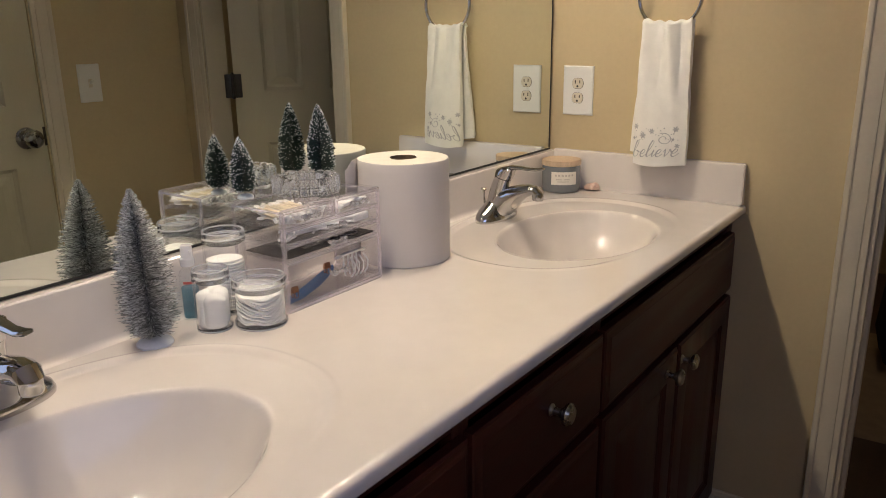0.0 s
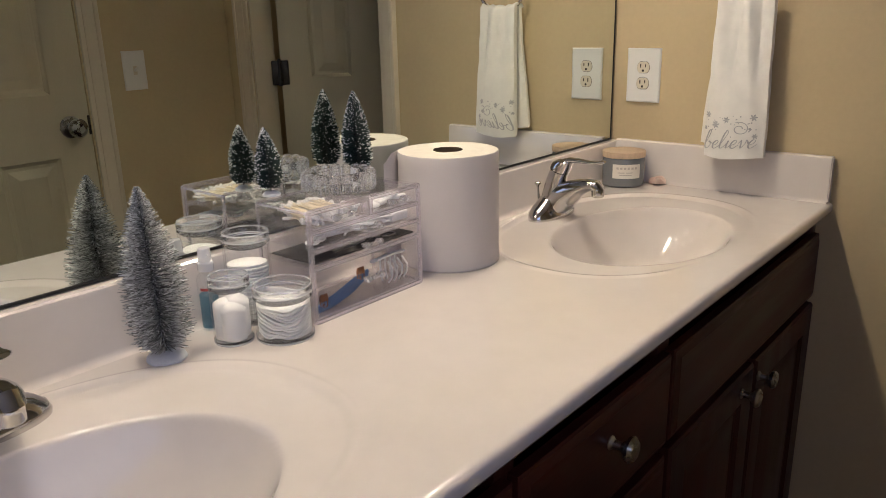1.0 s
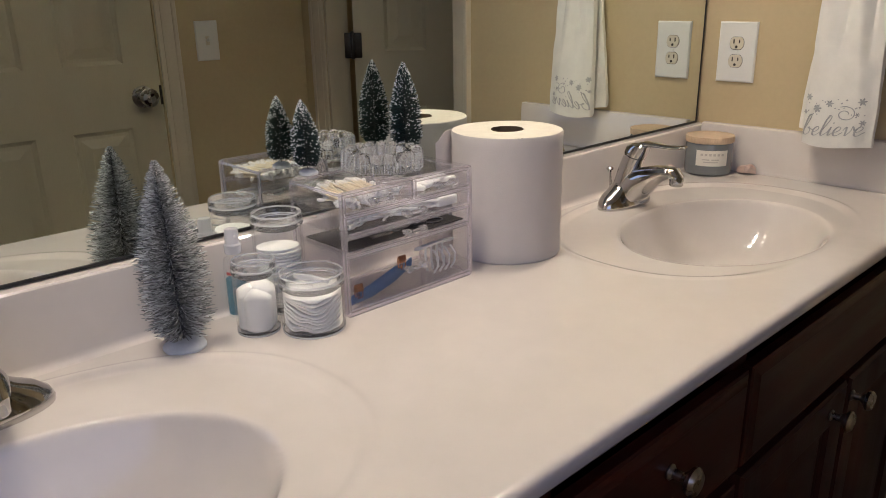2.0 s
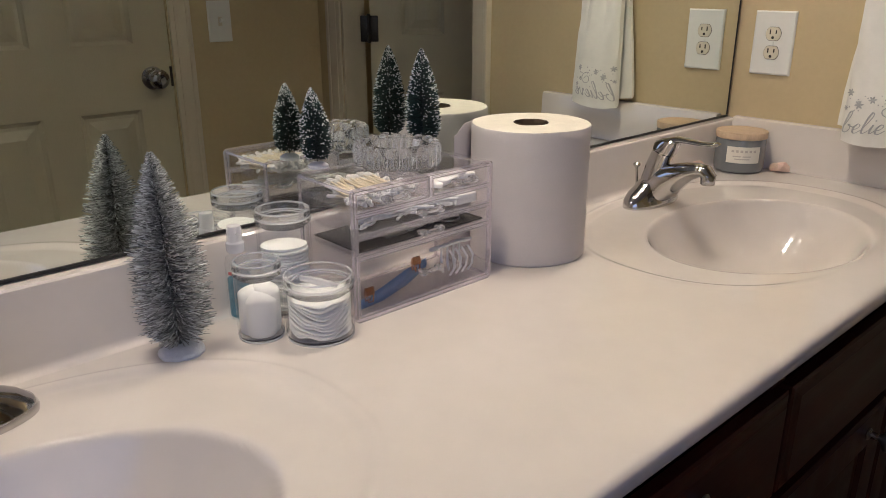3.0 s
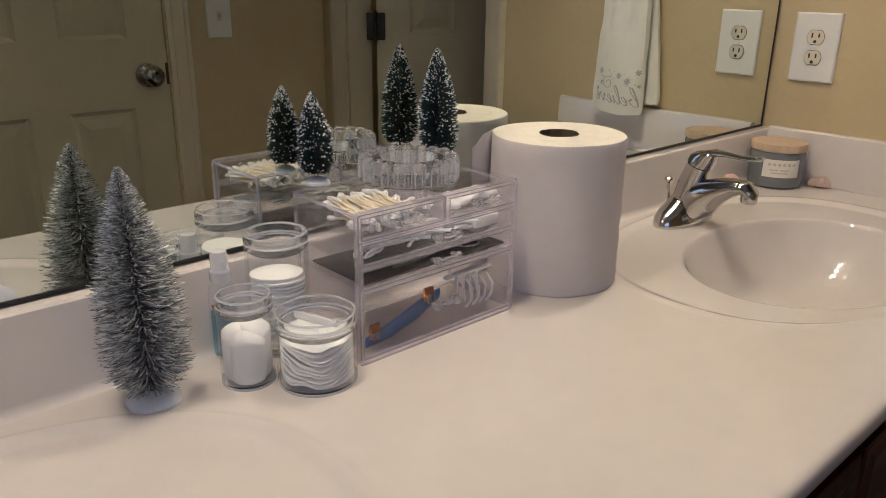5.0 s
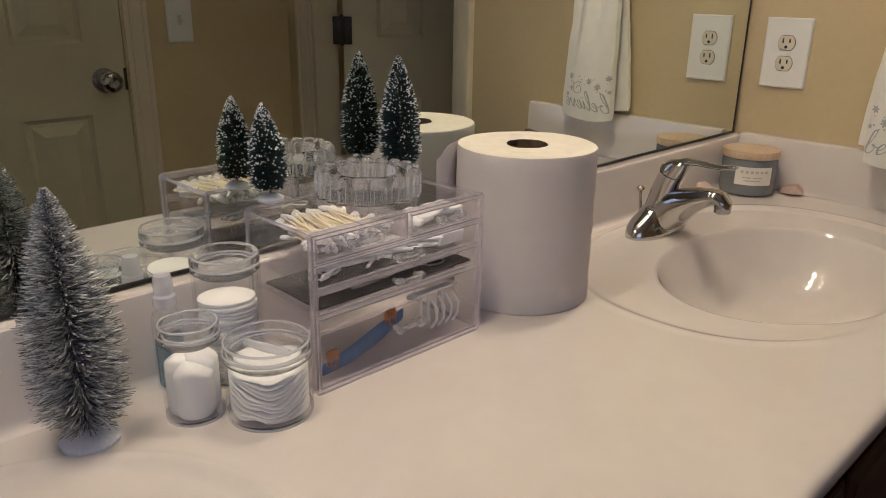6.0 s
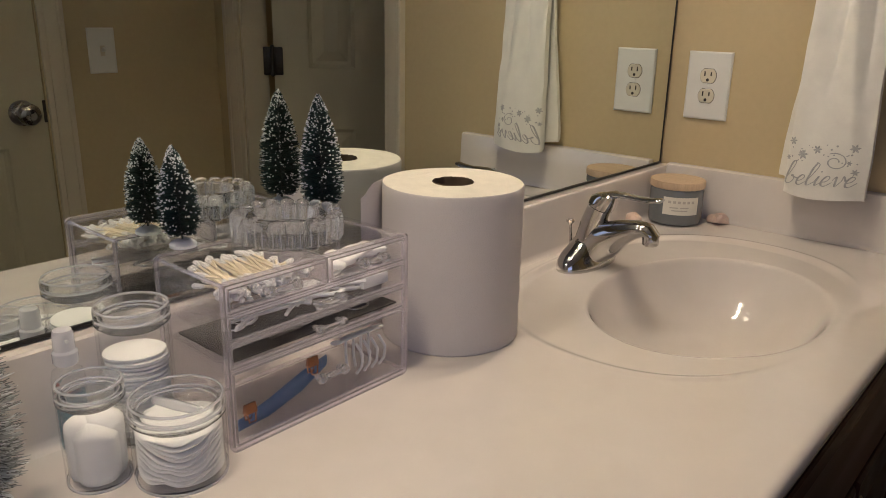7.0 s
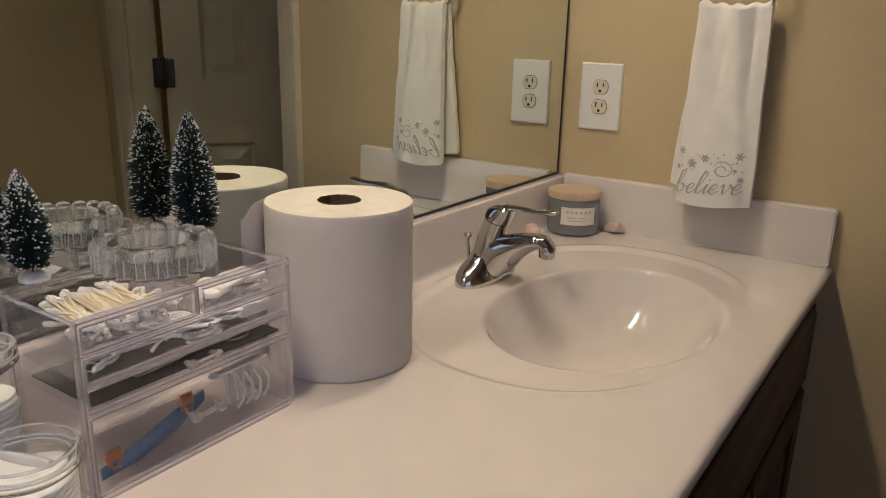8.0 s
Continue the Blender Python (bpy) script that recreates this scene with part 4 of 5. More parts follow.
def swabs():
    """Loose cotton swabs in the wide top drawer: a combed bundle behind and a jumble against the drawer's front."""
    s = tagged(new("cotton_swabs"), "heap of loose cotton swabs in the top drawer", "cotton swabs", kind="stuff")
    rnd = random.Random(11)
    sticks, tips = bmesh.new(), bmesh.new()
    for k in range(150):
        if k < 90:
            c = Vector((rnd.uniform(0.080, 0.094), rnd.uniform(-0.991, -0.938), 0.9430 + 0.0135 * rnd.random()))
            a, rise = rnd.gauss(-0.10, 0.10), rnd.uniform(-0.10, 0.02)
        else:
            c = Vector((rnd.uniform(0.092, 0.104), rnd.uniform(-0.985, -0.930), 0.9425 + 0.0110 * rnd.random()))
            a, rise = rnd.uniform(-1.4, 0.9), rnd.uniform(-0.12, 0.12)
        d = Vector((math.cos(a), math.sin(a), rise))
        p, q = c - d * 0.031, c + d * 0.031
        for e in (p, q):
            e.x, e.y = min(0.1262, max(0.042, e.x)), min(-0.9150, max(-1.0015, e.y))
            e.z = min(0.9575, max(0.9425, e.z))
        tube(sticks, [p, q], 0.0012, 5)
        dd = (q - p).normalized()
        for e, sgn in ((p, 1), (q, -1)):
            for u0, u1, r in ((-0.0006, 0.0008, 0.0015), (0.0008, 0.0065, 0.0023), (0.0065, 0.0095, 0.0016)):
                tube(tips, [e + sgn * dd * u0, e + sgn * dd * u1], r, 6)
    part("stick", sticks, M_STICK, s)
    part("cotton_tip", tips, M_COTTON, s)
    return s


def lying(name, pts, r, mat, label, category, group="", segs=6):
    bm = bmesh.new()
    tube(bm, pts, r, segs)
    ob = part(name, bm, mat, None)
    return tagged(ob, label, category, group)


def floss_pick(x, y, z, a):
    """A white plastic pick: a bow at one end of a tapering handle."""
    bm = bmesh.new()
    pts = []
    for u, w in ((-0.034, 0.0), (-0.020, 0.001), (-0.006, 0.0), (0.006, -0.002), (0.016, -0.007), (0.026, -0.008), (0.033, -0.004)):
        pts.append((u, w))
    arm = [(0.010, -0.003), (0.016, 0.004), (0.024, 0.008), (0.032, 0.006)]
    co, si = math.cos(a), math.sin(a)
    place = lambda p: (x + p[0] * co - p[1] * si, y + p[0] * si + p[1] * co, z)
    tube(bm, [place(p) for p in pts], 0.0016, 6)
    tube(bm, [place(p) for p in arm], 0.0014, 6)
    tube(bm, [place(pts[-1]), place(arm[-1])], 0.0005, 4)
    return tagged(part("floss_pick", bm, M_WHITEPL, None), "white plastic floss pick lying in a drawer", "floss pick", "floss picks")


def drawer_contents():
    swabs()
    rnd = random.Random(5)
    # top right: flat cotton pieces
    for k in range(4):
        bm = bmesh.new()
        gx, gy, gz, ga = 0.102 + 0.003 * (k % 2), -0.874 + 0.0135 * k, 0.9420 + 0.0022 * (k % 3), 0.5 - 0.35 * k
        u, v = Vector((math.cos(ga), math.sin(ga), 0.10 * (k - 1))), Vector((-math.sin(ga), math.cos(ga), 0.15))
        sweep(bm, [((gx, gy, gz + dz), u, v, 0.0125 * w, 0.0145 * w) for dz, w in ((0, 0.94), (0.0010, 1.0), (0.0040, 1.0), (0.0052, 0.93))], 24, 4.0)
        for e in bm.verts:
            e.co.z = max(0.9408, e.co.z + 0.0016 * noise.noise(e.co * 160))
        tagged(part("gauze_pad", bm, M_COTTON, None, smooth=60), "folded white gauze pad in the small top drawer", "gauze pad", "gauze pads")
    # second row: floss picks and a small white box
    for k in range(30):
        floss_pick(rnd.uniform(0.094, 0.110), -0.966 + 0.0034 * k, 0.9188 + 0.0028 * (k % 4), rnd.choice((0.0, math.pi)) + rnd.uniform(0.9, 2.2))
    tagged(part("small_box", boxes((0.090, 0.122, -0.858, -0.826, 0.9166, 0.9280), bevel=0.0012), M_WHITEPL, None), "small white plastic box in a drawer", "box")
    # third row: a dark liner with grooming tools
    tagged(part("drawer_liner", boxes((0.044, 0.1260, -1.000, -0.820, 0.8946, 0.8962), bevel=0.0005), M_LINER, None), "dark grey liner sheet in a shallow drawer", "liner")
    bm = bmesh.new()
    sweep(bm, [((0.112, -0.958, 0.8985), (1, 0, 0), (0, 0, 1), 0.0045, 0.0010), ((0.111, -0.930, 0.8985), (1, 0, 0), (0, 0, 1), 0.0052, 0.0012), ((0.104, -0.895, 0.8985), (1, 0, 0), (0, 0, 1), 0.0040, 0.0012), ((0.098, -0.868, 0.8985), (1, 0, 0), (0, 0, 1), 0.0022, 0.0010)], 12)
    tagged(part("nail_file", bm, M_SMOKE, None), "slim grey metal nail file on the dark liner", "nail file")
    sc = thing("nail_scissors", (0.10, -0.87, 0.8965), "small steel nail scissors on the dark liner", "scissors")
    for dx in (0.0, -0.020):
        bm = bmesh.new()
        tube(bm, [(0.112 + dx + 0.0085 * math.cos(2 * math.pi * i / 20), -0.858 + 0.012 * math.sin(2 * math.pi * i / 20), 0.8988) for i in range(20)], 0.0015, 6, closed=True)
        part("finger_loop", bm, M_SMOKE, sc, smooth=180)
    bm = bmesh.new()
    tube(bm, [(0.110, -0.869, 0.8985), (0.100, -0.890, 0.8985), (0.094, -0.915, 0.8985)], 0.0016, 6)
    tube(bm, [(0.094, -0.869, 0.8992), (0.100, -0.890, 0.8992), (0.104, -0.915, 0.8992)], 0.0016, 6)
    part("blade", bm, M_SMOKE, sc)
    # bottom row: a blue strip, copper clips and a white claw clip
    bm = bmesh.new()
    sweep(bm, [((0.1130, -0.992, 0.8300), (0.25, -0.2, 0.95), (1, 0, -0.1), 0.0065, 0.0020), ((0.1120, -0.960, 0.8345), (0.2, -0.15, 0.95), (1, 0, -0.1), 0.0100, 0.0022), ((0.1060, -0.920, 0.8420), (0.1, -0.1, 0.97), (1, 0, 0), 0.0105, 0.0022), ((0.098, -0.885, 0.8480), (0.1, 0, 0.97), (1, 0, 0), 0.0065, 0.0020)], 12)
    tagged(part("nail_buffer", bm, M_BLUEPL, None), "blue flat nail buffer strip in the deep drawer", "nail buffer")
    for x, y, z in ((0.121, -0.985, 0.848), (0.116, -0.915, 0.864)):
        c = thing("binder_clip", (x, y, 0.828), "small shiny copper binder clip", "clip", "copper clips")
        bm = bmesh.new()
        rings(bm, [[(x - 0.0028, y + s, z - 0.0045), (x + 0.0028, y + s, z - 0.0045), (x + 0.0008, y + s, z + 0.0035), (x - 0.0008, y + s, z + 0.0035)] for s in (-0.0055, 0.0055)])
        part("spring_body", bm, M_COPPER, c, smooth=0)
        for s in (-1, 1):
            bm = bmesh.new()
            tube(bm, [(x + s * 0.002, y - 0.004, z - 0.0045), (x + s * 0.003, y - 0.003, z - 0.012), (x + s * 0.003, y + 0.003, z - 0.012), (x + s * 0.002, y + 0.004, z - 0.0045)], 0.0008, 6)
            part("wire_arm", bm, M_COPPER, c)
    c = thing("claw_clip", (0.105, -0.842, 0.8275), "white plastic claw hair clip in the deep drawer", "hair clip")
    bm = bmesh.new()
    sweep(bm, [((0.100 + 0.006 * math.sin(3.1 * k / 8), -0.874 + 0.0068 * k, 0.8625 + 0.004 * math.sin(3.1 * k / 8)), (0.9, 0, 0.4), (-0.4, 0, 0.9), 0.009 + 0.002 * math.sin(3.1 * k / 8), 0.0026) for k in range(9)], 14)
    part("back", bm, M_WHITEPL, c)
    for s in (-1, 1):
        for k in range(4):
            bm = bmesh.new()
            y = -0.858 + 0.0098 * k
            tube(bm, [(0.103 + s * 0.007, y, 0.860), (0.106 + s * 0.012, y + 0.0015, 0.850), (0.106 + s * 0.011, y + 0.001, 0.838), (0.106 + s * 0.006, y - 0.001, 0.8295)], 0.0014, 6)
            part("tooth", bm, M_WHITEPL, c)


def crystal_dish():
    """A scalloped cut-glass dish: a ring of upright rounded flutes round a low well."""
    cx, cy, z0 = 0.0672, -0.8990, OZ1 + 0.0002
    d = thing("crystal_dish", (cx, cy, z0), "clear scalloped cut-crystal candle dish", "dish")
    n = 19
    bm = bmesh.new()
    lathe(bm, ((0.0346, z0), (0.0358, z0 + 0.001), (0.0358, z0 + 0.0205), (0.0325, z0 + 0.0225), (0.0285, z0 + 0.0220), (0.0265, z0 + 0.0200), (0.0240, z0 + 0.0100), (0.0200, z0 + 0.0080)), cx, cy, 60)
    part("glass_body", bm, M_CUT, d, smooth=40)
    for k in range(n):
        t = 2 * math.pi * (k + 0.5) / n
        bm = bmesh.new()
        h = 0.0250 + 0.0006 * math.sin(5 * k)
        lathe(bm, ((0.0052, z0), (0.0066, z0 + 0.0012), (0.0068, z0 + h - 0.0050), (0.0063, z0 + h - 0.0021), (0.0043, z0 + h - 0.0005), (0.0016, z0 + h)), cx + 0.0432 * math.cos(t), cy + 0.0432 * math.sin(t), 16)
        lobe = part("flute", bm, M_CUT, d, smooth=60)
        # whitish rods stand in for the bright highlight streaks on each flute
        for turn in (-0.6, 0.5):
            a = t + turn
            ex, ey = cx + 0.0432 * math.cos(t) + 0.0063 * math.cos(a), cy + 0.0432 * math.sin(t) + 0.0063 * math.sin(a)
            bm = bmesh.new()
            tube(bm, [(ex, ey, z0 + 0.003), (ex, ey, z0 + h - 0.007)], 0.0005, 6)
            part("highlight_streak", bm, M_RIM, lobe, smooth=60)
    return d


def bottle_brush(name, foot, tip, radius, height, mats, label, count, snow, foot_r, length_jit, seed, foot_h):
    """A bottle-brush tree: a wire stem, bristles in a narrowing spiral, flocking and a round foot."""
    rnd = random.Random(seed)
    foot, tip = Vector(foot), Vector(tip)
    tree = thing(name, foot, label, "miniature tree")
    bm = bmesh.new()
    lathe(bm, ((foot_r, foot.z + 0.0005), (foot_r * 1.02, foot.z + 0.003), (foot_r * 0.93, foot.z + foot_h * 0.6), (foot_r * 0.6, foot.z + foot_h * 0.95), (foot_r * 0.15, foot.z + foot_h)), foot.x, foot.y, 28)
    for v in bm.verts:
        v.co += 0.06 * foot_r * Vector((noise.noise(v.co * 120), noise.noise(v.co * 120 + Vector((5, 0, 0))), 0))
        v.co.z = max(v.co.z, foot.z)
    part("foot", bm, M_BASE_WHITE, tree, "white snowy round foot")
    bm = bmesh.new()
    ax = tip - foot
    tube(bm, [foot + ax * (k / 8) for k in range(9)], 0.0011 * height / 0.12, 6)
    part("stem", bm, M_WIRE, tree)
    verts, faces, sverts, sfaces = [], [], [], []
    start = (foot_h + 0.004) / height
    axn = ax.normalized()
    side = axn.cross(Vector((0, 1, 0))).normalized()
    up2 = axn.cross(side)

    def prof(q):
        steps = ((0.0, 0.66), (0.10, 0.95), (0.20, 1.0), (0.45, 0.93), (0.60, 0.76), (0.80, 0.47), (0.93, 0.24), (1.0, 0.07))
        for (a, ra), (b, rb) in zip(steps, steps[1:]):
            if q <= b:
                return radius * (ra + (rb - ra) * (q - a) / (b - a)) * 1.04
        return radius * 0.08
    for k in range(count):
        q = rnd.random() ** 1.15
        a = k * 2.39996 + rnd.uniform(-0.2, 0.2)
        ln = prof(q) * rnd.uniform(1 - length_jit, 1.04)
        base = foot + ax * (start + (1 - start) * q)
        out = side * math.cos(a) + up2 * math.sin(a)
        rise = rnd.uniform(-0.12, 0.32) + 0.25 * q
        d = (out + axn * rise).normalized()
        end = base + d * ln
        w = (0.00033 if snow != "frost" else 0.00038) * (height / 0.12) ** 0.5
        s = d.cross(axn).normalized()
        u = d.cross(s)
        i = len(verts)
        for p, ww in ((base, w), (end, w * 0.75)):
            verts += [p + s * ww, p - s * ww * 0.5 + u * ww * 0.87, p - s * ww * 0.5 - u * ww * 0.87]
        faces += [(i, i + 1, i + 4, i + 3), (i + 1, i + 2, i + 5, i + 4), (i + 2, i, i + 3, i + 5), (i + 3, i + 4, i + 5)]
        patch = noise.noise(end * (260 if snow != "frost" else 120))
        if snow == "frost":
            coated, near = rnd.random() < 0.90 + 0.5 * patch, rnd.uniform(0.22, 0.70)
        else:
            coated, near = rnd.random() < snow * (0.30 + 0.9 * q) * (1.5 if patch > 0.05 else 0.25), rnd.uniform(0.84, 0.91)
        if coated:
            j, ww = len(sverts), rnd.uniform(0.0005, 0.0010) * (0.78 if snow == "frost" else 1.15)
            p0, p1 = base + d * ln * near, base + d * ln * (1.01 if snow != "frost" else rnd.uniform(0.86, 1.02))
            for p, r in ((p0, ww * 0.5), ((p0 + p1) / 2, ww), (p1, ww * 0.55)):
                sverts += [p + s * r, p - s * r * 0.5 + u * r * 0.87, p - s * r * 0.5 - u * r * 0.87]
            for q0 in (j, j + 3):
                sfaces += [(q0, q0 + 1, q0 + 4, q0 + 3), (q0 + 1, q0 + 2, q0 + 5, q0 + 4), (q0 + 2, q0, q0 + 3, q0 + 5)]
            sfaces += [(j + 6, j + 7, j + 8), (j + 2, j + 1, j)]
    me = bpy.data.meshes.new("bristles")
    me.from_pydata(verts, [], faces)
    tagged(part("bristles", me, mats[0], tree, smooth=0), kind="stuff")
    if sverts:
        me = bpy.data.meshes.new("flocking")
        me.from_pydata(sverts, [], sfaces)
        tagged(part("flocking", me, M_FROST_COAT if snow == "frost" else M_SNOW, tree, "grey-white frost along the bristles" if snow == "frost" else "specks of white flocked snow", smooth=0), kind="stuff")
    return tree


def glass_jar(name, cx, cy, r, h, label, lid_h=0.010, knob_on=True):
    jar = thing(name, (cx, cy, TOP), label, "jar", "bathroom jars")
    t = 0.0022
    bm = bmesh.new()
    lathe(bm, [(r - 0.0004, TOP + 0.0062), (r, TOP + 0.0075), (r, TOP + h - 0.005), (r - t, TOP + h - 0.005), (r - t, TOP + 0.0062)], cx, cy, 48, closed=True)
    part("glass_body", bm, M_GLASS, jar, smooth=50)
    bm = bmesh.new()
    lathe(bm, ((r - 0.0035, TOP + 0.0003), (r - 0.0008, TOP + 0.0014), (r, TOP + 0.0032), (r - 0.0003, TOP + 0.0056), (r - 0.0012, TOP + 0.0060)), cx, cy, 48)
    part("thick_base", bm, M_LIDGLASS, jar, "thick clear glass base", smooth=50)
    bm = bmesh.new()
    lathe(bm, [(r - 0.0024, TOP + h - 0.0046)] + [(r - 0.0009 + 0.0016 * math.cos(a), TOP + h - 0.0026 + 0.0020 * math.sin(a)) for a in (-1.2, -0.6, 0, 0.6, 1.2)] + [(r - 0.0024, TOP + h - 0.0006)], cx, cy, 48, closed=True)
    part("mouth_rim", bm, M_LIDGLASS, jar, "thick rounded mouth", smooth=60)
    bm = bmesh.new()
    z = TOP + h
    lathe(bm, ((r - 0.0068, z - 0.0085), (r - 0.0045, z - 0.0078), (r - 0.0034, z - 0.0002), (r + 0.0001, z + 0.0002), (r + 0.0005, z + 0.0020), (r + 0.0004, z + lid_h - 0.0025), (r - 0.0004, z + lid_h - 0.0003), (r - 0.0024, z + lid_h),
               (r - 0.0044, z + lid_h - 0.0010), (r - 0.0054, z + 0.0010), (r - 0.0070, z - 0.0020), (r - 0.012, z - 0.0030)), cx, cy, 56)
    lid = part("lid", bm, M_LIDGLASS, jar, "clear glass lid with a raised rim", smooth=40)
    # whitish hoops over the lid's own rim paint its bright outlines
    for rr, zz, w in ((r - 0.0012, z + lid_h - 0.0006, 0.0011), (r - 0.0004, z + 0.0012, 0.0010), (r - 0.0052, z + 0.0004, 0.0008)):
        bm = bmesh.new()
        tube(bm, [(cx + rr * math.cos(2 * math.pi * i / 48), cy + rr * math.sin(2 * math.pi * i / 48), zz) for i in range(48)], w, 8, closed=True)
        part("rim", bm, M_RIM, lid, smooth=180)
    bm = bmesh.new()
    tube(bm, [(cx + (r - 0.0014) * math.cos(2 * math.pi * i / 48), cy + (r - 0.0014) * math.sin(2 * math.pi * i / 48), TOP + 0.0022) for i in range(48)], 0.0012, 8, closed=True)
    part("foot_ring", bm, M_RIM, jar, smooth=180)
    if knob_on:
        bm = bmesh.new()
        rows = []
        for k in range(-6, 7):
            q = abs(k) / 6
            rows.append(((cx + 0.0036 * k, cy, z + 0.0016), (0, 1, 0), (0, 0, 1), 0.0030 - 0.0006 * q, 0.0042 - 0.0012 * q))
        sweep(bm, rows, 14, 3.0)
        bmesh.ops.rotate(bm, cent=(cx, cy, z), matrix=Matrix.Rotation(radians(20), 3, "Z"), verts=bm.verts)
        part("grip_bar", bm, M_RIM, lid, "clear bar across the lid")
    return jar


def cotton_disc(cx, cy, z, r, tilt, thick, seed):
    bm = bmesh.new()
    loops = []
    for s, dz in ((0.90, 0), (1.0, 0.25), (1.0, 0.75), (0.90, 1.0)):
        loop = []
        for i in range(28):
            t = 2 * math.pi * i / 28
            q = r * s * (1 + 0.02 * noise.noise((math.cos(t) * 2 + seed, math.sin(t) * 2, dz)))
            x, y = q * math.cos(t), q * math.sin(t)
            loop.append((cx + x, cy + y, z + dz * thick + tilt[0] * x + tilt[1] * y))
        loops.append(loop)
    rings(bm, loops)
    return bm


def jars():
    # tall jar with a straight stack of cotton rounds
    cx, cy = 0.049, -1.0405
    glass_jar("glass_jar", cx, cy, 0.0285, 0.105, "tall clear glass jar of cotton rounds", knob_on=False)
    z, k = TOP + 0.006, 0
    while z < TOP + 0.076:
        tagged(part("cotton_round", cotton_disc(cx + 0.001 * math.sin(k * 2.1), cy + 0.001 * math.cos(k * 1.7), z, 0.0243, (0.05, -0.03), 0.0040, k), M_COTTON, None), "white cotton round stacked in a glass jar", "cotton round", "stacked cotton rounds")
        z, k = z + 0.0039, k + 1
    # small jar of cotton rolls pressed together
    cx, cy = 0.0875, -1.0960
    glass_jar("glass_jar", cx, cy, 0.0232, 0.072, "small clear glass jar of cotton rolls", knob_on=False)
    for dx, dy, top in ((-0.0055, -0.0050, 0.055), (0.0065, -0.0025, 0.052), (0.0, 0.0060, 0.058)):
        bm = bmesh.new()
        lathe(bm, [(0.0140, TOP + 0.0065)] + [(0.0155, TOP + 0.0065 + (top - 0.0165) * k / 6) for k in range(1, 7)] + [(0.0155 * math.cos(a), TOP + top - 0.012 + 0.012 * math.sin(a)) for a in (0.25, 0.5, 0.75, 1.0, 1.25, 1.45)], cx + dx, cy + dy, 32)
        for v in bm.verts:
            v.co.x += 0.0010 * noise.noise(v.co * 70)
            v.co.y += 0.0010 * noise.noise(v.co * 70 + Vector((3, 0, 0)))
            if v.co.z > TOP + 0.01:
                v.co.z += 0.0020 * noise.noise(v.co * 60)
            q = math.hypot(v.co.x - cx, v.co.y - cy)
            if q > 0.0205:
                v.co.x, v.co.y = cx + (v.co.x - cx) * 0.0205 / q, cy + (v.co.y - cy) * 0.0205 / q
        tagged(part("cotton_roll", bm, M_COTTON, None, smooth=180), "soft white cotton roll standing in a glass jar", "cotton roll", "cotton rolls")
    # wide jar of folded cotton squares, in curved layers
    cx, cy = 0.125, -1.0500
    glass_jar("glass_jar", cx, cy, 0.0345, 0.056, "wide clear glass jar of folded cotton pads")
    for k in range(10):
        bm = bmesh.new()
        z = TOP + 0.0070 + 0.0041 * k
        loops = []
        for w, dz in ((0.86, 0.0), (0.97, 0.0008), (1.0, 0.0022), (0.97, 0.0037), (0.86, 0.0045), (0.5, 0.0047)):
            loop = []
            for i in range(40):
                a = 2 * math.pi * i / 40
                x, y = 0.0312 * w * math.cos(a), 0.0312 * w * math.sin(a)
                e = (x * 0.53 + y * 0.85) / 0.03
                bend = (0.012 * e * e - 0.005) * math.sin(min(1.0, k / 5) * 1.57) + 0.0042 * noise.noise((x * 55, y * 55, k * 0.45)) + 0.0012 * noise.noise((x * 160, y * 160, k * 1.7))
                loop.append((cx + x, cy + y, min(TOP + 0.0430 + dz * 0.6, max(TOP + 0.0065, z + dz + bend))))
            loops.append(loop)
        rings(bm, loops)
        tagged(part("cotton_pad", bm, M_COTTON, None, smooth=60), "soft white cotton pad curled in a glass jar", "cotton pad", "cotton pads")
    # folded pads lying loose on top
    for dx, dy, a, ln in ((-0.008, -0.010, 0.9, 0.017), (0.010, 0.008, 0.2, 0.014)):
        bm = bmesh.new()
        rows = []
        for k in range(9):
            q = (k - 4) / 4
            rows.append(((cx + dx + ln * q * math.cos(a), cy + dy + ln * q * math.sin(a), TOP + 0.0440 - 0.0016 * q * q), (-math.sin(a), math.cos(a), 0), (0, 0, 1), 0.0072 * math.sqrt(1.04 - q * q), 0.0034 * math.sqrt(1.04 - q * q)))
        sweep(bm, rows, 16)
        tagged(part("cotton_pad", bm, M_COTTON, None, smooth=180), "rolled white cotton pad under a jar's glass lid", "cotton pad", "cotton pads")


